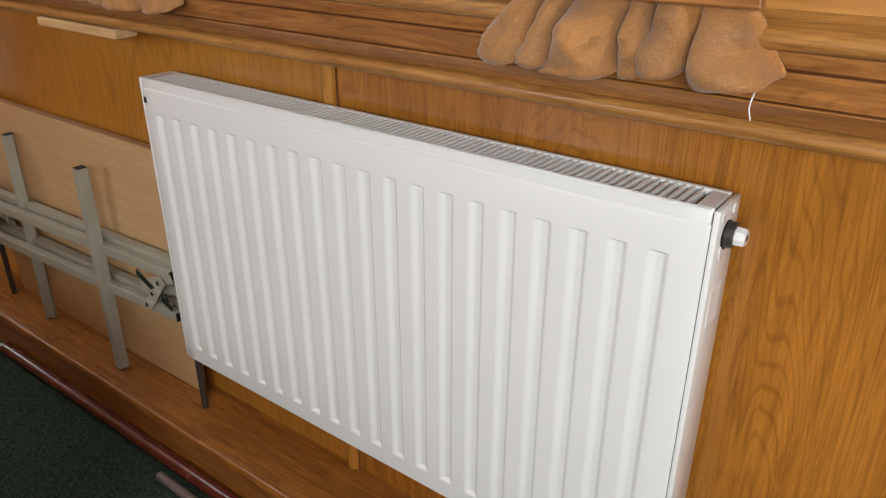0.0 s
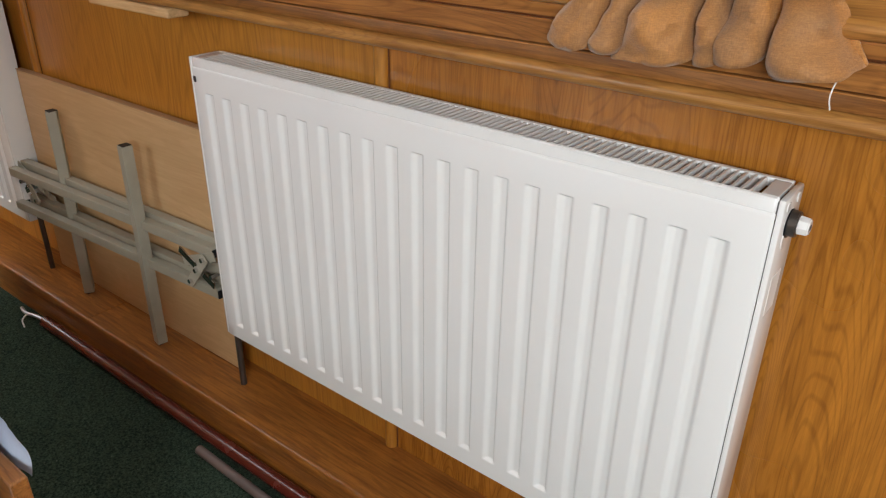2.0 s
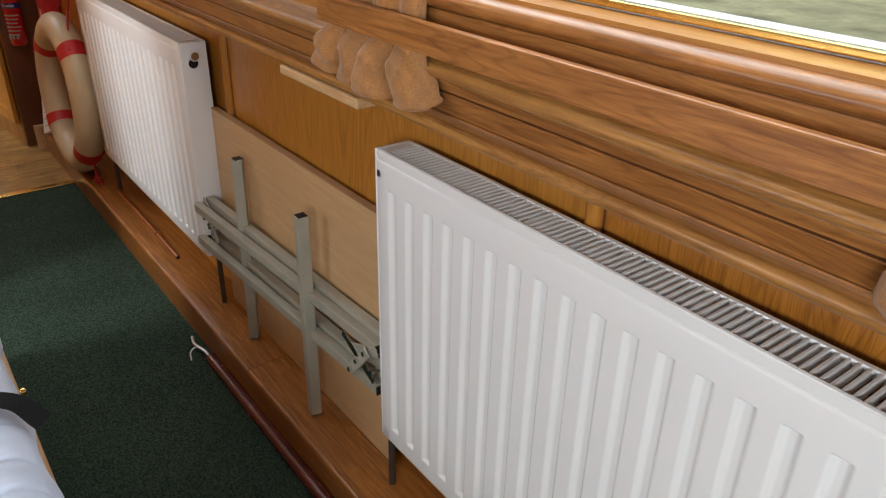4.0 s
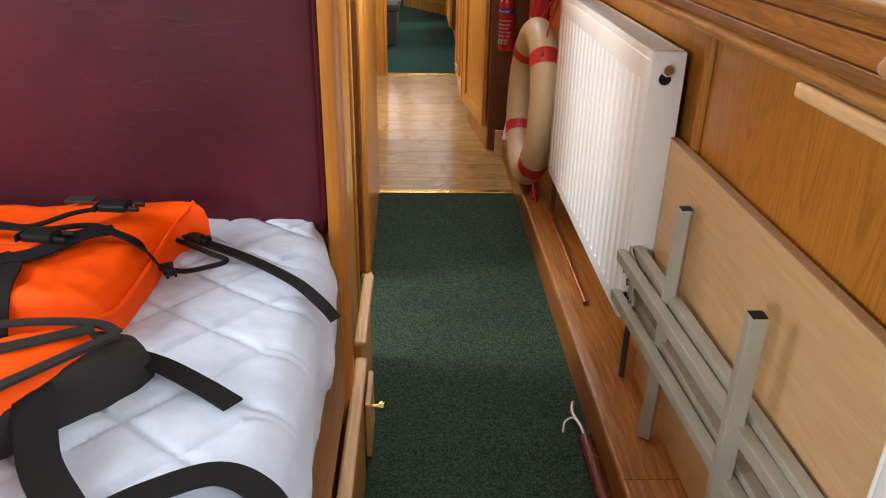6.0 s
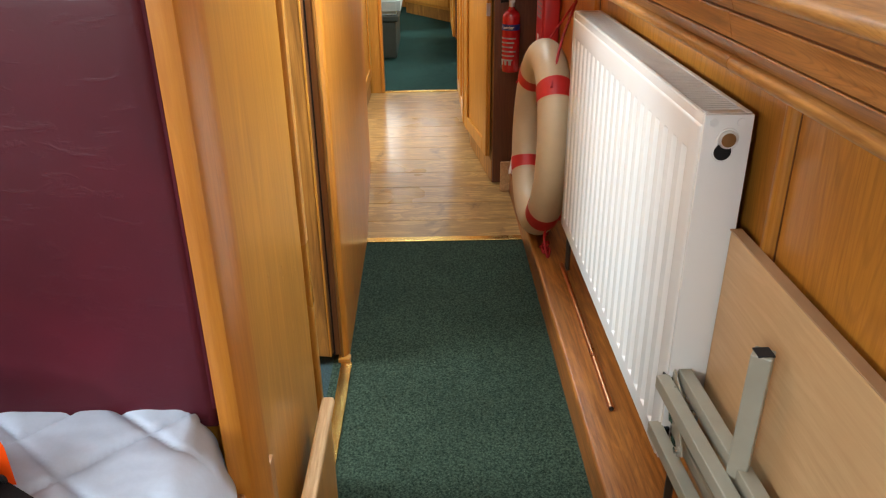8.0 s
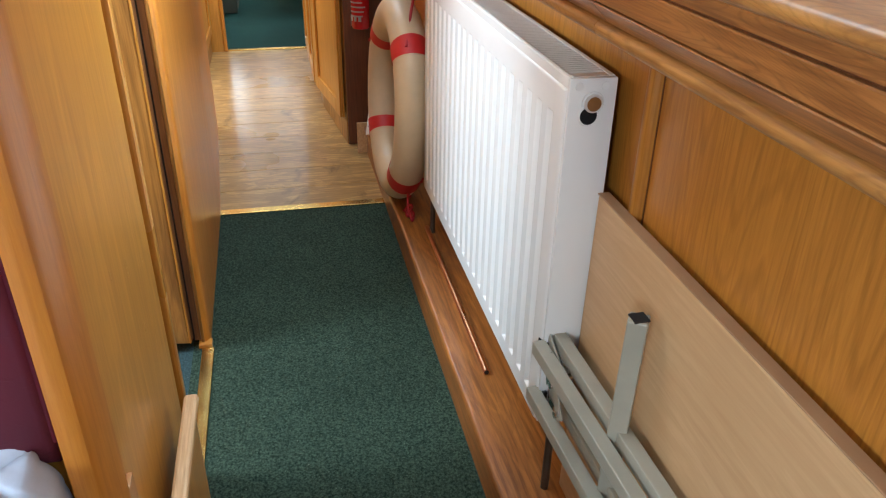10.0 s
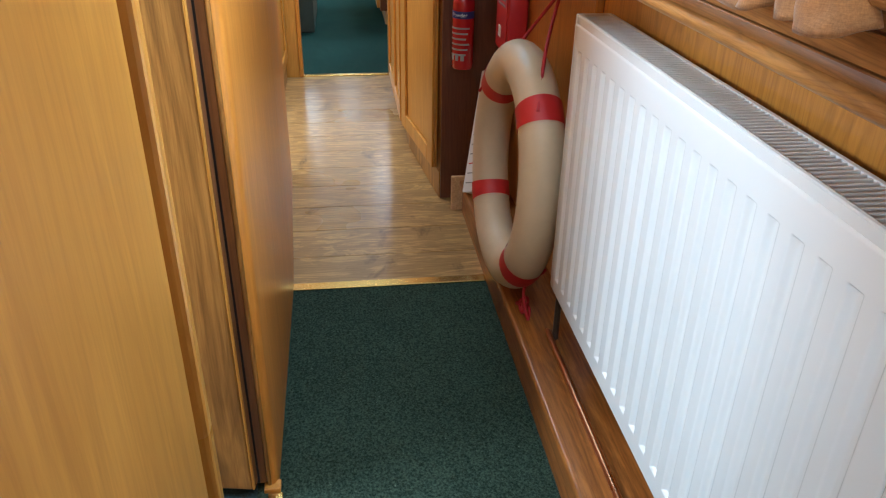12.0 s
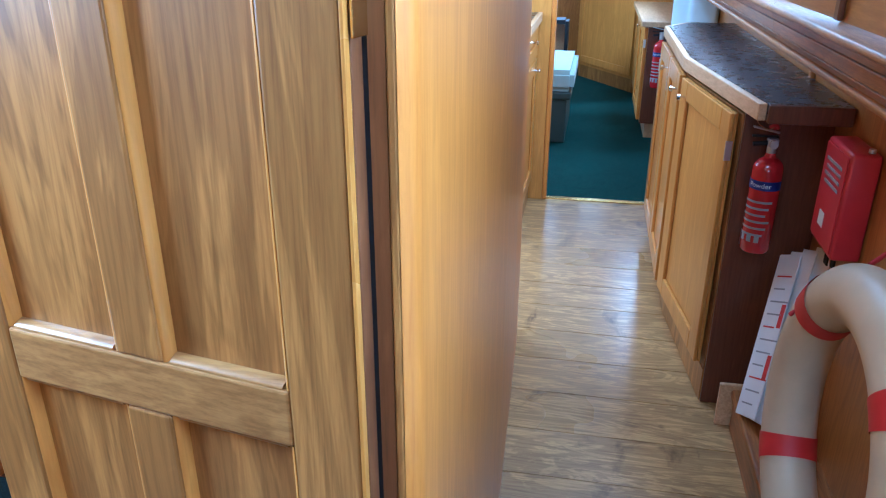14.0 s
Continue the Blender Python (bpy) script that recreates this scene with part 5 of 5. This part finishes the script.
st = thing("string", (-4.05, 0.87, 0.85), "thin brown string from the worktop to the extinguisher", "string")
part("strand", tube([(-4.06, 0.860, 0.838), (-4.05, 0.870, 0.815), (-4.035, 0.890, 0.806), (-4.030, 0.902, 0.812)], 0.0013, 6, 6), copper, st, "", True)
part("knot", tube([(-4.034, 0.893, 0.812), (-4.026, 0.903, 0.818), (-4.032, 0.912, 0.811), (-4.038, 0.902, 0.808)], 0.004, 8, 6), red_plastic, st, "small pinkish tag", True)

# ---- papers on the ledge ----
pp = thing("magazines", (-3.85, 0.93, 0.116), "white printed leaflets leaning on the wall and cabinet end", "papers")
up = Vector((-0.20, 0.105, 0.41)).normalized()
side = Vector((1.0, 0.2, 0.0))
side = (side - up * side.dot(up)).normalized()
face = up.cross(side)
PAGE = Matrix(((side.x, face.x, up.x, -3.850), (side.y, face.y, up.y, 0.893), (side.z, face.z, up.z, 0.120), (0, 0, 0, 1)))
for k in range(4):
    m = PAGE @ pose(0.007 * k - 0.012, 0.009 * k, 0.0015, 0, 3.0 * k - 3, 2.0 * k)
    sheet = part("sheet", moved(box(0.0, 0.088 + 0.01 * k, 0.0, 0.0035, 0.0, 0.42 + 0.012 * k, 0.0008), m), paper, pp)
    if k == 0:
        for j in range(11):
            part("print", moved(box(0.016, 0.062 + 0.014 * (j % 3), -0.0008, -0.0002, 0.03 + 0.033 * j, 0.034 + 0.033 * j), m), red_tape if j % 4 == 2 else grey_print, sheet, "printed bar")
        for j in range(2):
            part("print", moved(box(0.070, 0.086, -0.0008, -0.0002, 0.10 + 0.13 * j, 0.16 + 0.13 * j), m), red_tape, sheet, "red printed patch")

# ---- galley cabinet on the right ----
cab = thing("galley_cabinet", (-4.8, 0.93, 0.0), "honey oak galley cabinet with a dark stained end", "cabinet")
FRONT = [(-4.086, 0.836), (-4.62, 0.758), (-5.45, 0.758), (-5.62, 0.86)]
part("plinth", prism([(-4.083, 1.048), (-4.083, 0.838), (-4.62, 0.775), (-5.44, 0.775), (-5.60, 0.87), (-5.60, 1.048)], 0.0, 0.10), door_oak, cab)
part("body", prism([(-4.0835, 1.048)] + [(x - 0.003, y + 0.004) for x, y in FRONT] + [(-5.62, 1.048)], 0.101, 0.828), door_oak, cab)
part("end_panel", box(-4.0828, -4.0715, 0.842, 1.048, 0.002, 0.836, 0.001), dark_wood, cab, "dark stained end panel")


def cab_door(p, q, z0, z1, parent, out, knob=None, name="door"):
    """A framed door between two plan points, set out from the body."""
    p, q = Vector((*p, 0)), Vector((*q, 0))
    d = (q - p).normalized()
    nrm = Vector((d.y, -d.x, 0)) * out
    ln = (q - p).length
    m = Matrix.Translation(p + nrm * 0.001) @ Matrix(((d.x, nrm.x, 0, 0), (d.y, nrm.y, 0, 0), (0, 0, 1, 0), (0, 0, 0, 1)))
    dr = part(name, moved(box(0.004, ln - 0.004, 0.0, 0.009, z0, z1, 0.002), m), left_oak, parent)
    for a, b, c, e in ((0.004, 0.076, z0, z1), (ln - 0.076, ln - 0.004, z0, z1)):
        part("stile", moved(box(a, b, 0.0092, 0.020, c, e, 0.003), m), left_oak, dr)
    for c, e in ((z0, z0 + 0.06), (z1 - 0.06, z1)):
        part("rail", moved(box(0.0765, ln - 0.0765, 0.0092, 0.020, c, e, 0.003), m), left_oak, dr)
    if knob is not None:
        bm = rod((knob, 0.020, z1 - 0.05), (knob, 0.036, z1 - 0.05), 0.004, 10)
        rod((knob, 0.035, z1 - 0.05), (knob, 0.043, z1 - 0.05), 0.010, 14, bm, 0.008)
        part("knob", moved(bm, m), chrome, dr, "small chrome knob")
        part("hinge", moved(box(ln - 0.006 if knob < ln / 2 else 0.0, ln if knob < ln / 2 else 0.006, 0.006, 0.022, z1 - 0.12, z1 - 0.07), m), steel, dr, "small metal hinge")
    return dr


def lerp2(a, b, t):
    return (a[0] + (b[0] - a[0]) * t, a[1] + (b[1] - a[1]) * t)


cab_door(lerp2(FRONT[0], FRONT[1], 0.03), lerp2(FRONT[0], FRONT[1], 0.97), 0.112, 0.825, cab, -1, 0.45)
cab_door((-4.635, 0.758), (-5.035, 0.758), 0.112, 0.825, cab, -1, 0.04)
cab_door((-5.04, 0.758), (-5.44, 0.758), 0.112, 0.825, cab, -1, 0.05)
ct = thing("countertop", (-4.8, 0.92, 0.81), "dark laminate worktop with a pale oak edge", "worktop")
OUT = [(-3.965, 0.846), (-4.64, 0.745), (-5.50, 0.745), (-5.66, 0.85)]
part("top", prism([(-3.965, 1.046)] + [(x - 0.0, y + 0.022) for x, y in OUT] + [(-5.66, 1.046)], 0.840, 0.880), counter_dark, ct)
edge = bmesh.new()
for a, b in zip(OUT, OUT[1:]):
    a3, b3 = Vector((*a, 0.860)), Vector((*b, 0.860))
    d = (b3 - a3).normalized()
    nn = Vector((-d.y, d.x, 0)) * (1 if d.x < 0 else -1)
    nn = Vector((0, 1, 0)) if abs(d.y) < 0.01 else (nn if nn.y > 0 else -nn)
    beam(a3 + nn * 0.010, b3 + nn * 0.010, 0.020, 0.040, edge, 0.003)
part("edging", edge, pale_wood, ct, "pale oak edging")
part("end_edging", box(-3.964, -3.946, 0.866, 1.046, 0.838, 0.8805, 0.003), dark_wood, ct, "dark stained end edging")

# ---- galley, left side ----
lc = thing("galley_unit", (-5.5, -0.2, 0.0), "honey oak galley unit with panelled doors", "cabinet")
part("plinth", box(-5.74, -5.21, -0.4, 0.195, 0.0, 0.10), door_oak, lc)
part("body", box(-5.74, -5.20, -0.4, 0.185, 0.101, 0.86), left_oak, lc)
cab_door((-5.735, 0.187), (-5.205, 0.187), 0.115, 0.70, lc, -1, 0.07)
cab_door((-5.735, 0.187), (-5.205, 0.187), 0.71, 0.85, lc, -1, 0.26, "drawer_front")
lct = thing("countertop", (-5.5, -0.1, 0.865), "dark worktop with a pale oak edge over the galley unit", "worktop")
part("top", box(-5.745, -5.19, -0.4, 0.20, 0.862, 0.90, 0.002), counter_dark, lct)
part("edging", box(-5.745, -5.19, 0.2005, 0.222, 0.860, 0.902, 0.004), pale_wood, lct, "pale oak edging")
struct("partition_galley", box(-4.36, -4.33, Y_LEFT, 0.25, 0, Z_CEIL), left_oak, "oak bulkhead beside the galley", "partition")
struct("partition_saloon", box(-5.79, -5.755, Y_LEFT, 0.262, 0, Z_CEIL), left_oak, "oak bulkhead between galley and saloon", "partition")
struct("post_saloon", box(-5.795, -5.75, 0.2625, 0.285, 0, Z_CEIL, 0.006), orange_oak, "orange oak edge post at the saloon", "post")

# ---- saloon ----
seat = thing("bench_seat", (-7.2, 0.1, 0.0), "grey green box bench with a pale cushion", "bench")
part("base", box(-7.7, -6.87, -0.4, 0.32, 0.0, 0.275, 0.01), seat_green, seat)
part("cushion", cushion(-7.72, -6.84, -0.4, 0.358, 0.327, 0.458, 0.03), cushion_pale, seat, "pale seat cushion", True)
part("rim", box(-7.71, -6.85, -0.4, 0.345, 0.276, 0.326, 0.012), seat_green, seat)
bk = thing("bookcase", (-8.2, 0.0, 0.0), "small dark shelf unit with oak panels", "shelf")
part("side", box(-8.25, -8.05, 0.235, 0.26, 0.0, 0.62), black, bk)
for z in (0.10, 0.36, 0.60):
    part("shelf", box(-8.25, -8.05, -0.4, 0.2345, z, z + 0.03), black, bk)
part("back", box(-8.25, -8.22, -0.4, 0.234, 0.131, 0.598), pale_wood, bk)
fc = thing("corner_cabinet", (-9.1, 0.5, 0.0), "honey oak cabinet set across the far corner", "cabinet")
A, B = (-9.36, 0.33), (-8.62, 0.79)
part("plinth", prism([A, B, (-8.62, 1.04), (-9.7, 1.04), (-9.7, 0.33)], 0.0, 0.11), door_oak, fc)
part("body", prism([(A[0] + 0.01, A[1] - 0.01), (B[0] + 0.01, B[1] - 0.01), (-8.60, 1.04), (-9.7, 1.04), (-9.7, 0.32)], 0.111, 1.02), left_oak, fc)
cab_door((B[0] + 0.01, B[1] - 0.01), (A[0] + 0.01, A[1] - 0.01), 0.14, 1.0, fc, -1, 0.1)
c3 = thing("side_cabinet", (-7.8, 0.95, 0.0), "low oak cabinet with a dark stained end and pale top", "cabinet")
part("body", box(-8.5, -7.105, 0.785, 1.045, 0.10, 0.70), left_oak, c3)
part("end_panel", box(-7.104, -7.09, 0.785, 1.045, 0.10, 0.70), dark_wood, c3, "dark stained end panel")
part("plinth", box(-8.5, -7.12, 0.82, 1.045, 0.0, 0.099), pale_wood, c3)
part("top", box(-8.52, -7.06, 0.74, 1.045, 0.701, 0.735, 0.004), pale_wood, c3, "pale wooden top")
cab_door((-7.12, 0.784), (-7.8, 0.784), 0.115, 0.69, c3, -1, 0.6)
fr = thing("stove", (-6.4, 0.96, 0.0), "pale blue enamelled appliance beyond the galley worktop", "appliance")
part("body", box(-6.98, -6.1, 0.900, 1.045, 0.26, 0.98, 0.03, None, 3), pale_blue, fr, "", True)
part("base", box(-6.9, -6.1, 0.905, 1.045, 0.0, 0.259), dark_wood, fr)
part("knob", rod((-6.6, 0.901, 0.62), (-6.6, 0.87, 0.62), 0.008, 12), black, fr)

# ---- things on the cabin floor ----
pi = thing("pipe", (-0.5, 0.885, 0.0), "dark red pipe lying along the foot of the ledge", "pipe")
part("tube", tube([(-1.86, 0.886, 0.0175), (-1.2, 0.8875, 0.0175), (-0.4, 0.8875, 0.0175), (1.2, 0.887, 0.0175)], 0.017, 14, 10), red_pipe, pi, "", True)
cb = thing("cable_end", (-1.9, 0.88, 0.0), "stripped pale cable end lying on the carpet", "cable")
part("core", tube([(-1.855, 0.888, 0.013), (-1.90, 0.884, 0.018), (-1.96, 0.876, 0.012), (-2.01, 0.886, 0.006)], 0.005, 8, 8), steel, cb, "", True)
part("wire", tube([(-1.92, 0.884, 0.016), (-1.93, 0.868, 0.022), (-1.925, 0.850, 0.014), (-1.90, 0.842, 0.004)], 0.0022, 8, 8), paper, cb, "thin pale wire", True)
tu = thing("loose_tube", (-0.9, 0.86, 0.0), "short grey brown tube lying on the carpet", "pipe")
part("tube", rod((-1.075, 0.846, 0.011), (-0.62, 0.838, 0.011), 0.0105, 14), grey_tube, tu, "", True)
cr = thing("copper_rod", (-2.7, 0.98, 0.115), "thin copper pipe offcut lying on the ledge", "pipe")
bm = rod((-2.306, 0.966, 0.1225), (-3.02, 0.972, 0.1225), 0.0072, 14)
part("tube", bm, copper, cr, "", True)
part("bore", rod((-2.3055, 0.966, 0.1225), (-2.3045, 0.966, 0.1225), 0.0055, 12), ink, cr, "dark open end")

# ---- galley floor planks, one by one ----
fl = thing("floor_galley", (-4.6, 0.3, 0.0), "oak laminate plank floor laid across the galley", "floor", "", "structure")
PL = 0.186
rng = random.Random(4)
x = -3.482
k = 0
while x > -5.77:
    w = min(PL, x + 5.775)
    cuts = [-0.9, 0.12, 1.048] if k % 3 == 1 else [-0.9, 1.048]
    for a, b in zip(cuts, cuts[1:]):
        part("plank", box(x - w + 0.0013, x - 0.0013, a + 0.0007, b - 0.0007, -0.012, -0.0008 - 0.0002 * rng.random(), 0.0005, None, 1), floor_plank, fl)
    x -= PL
    k += 1
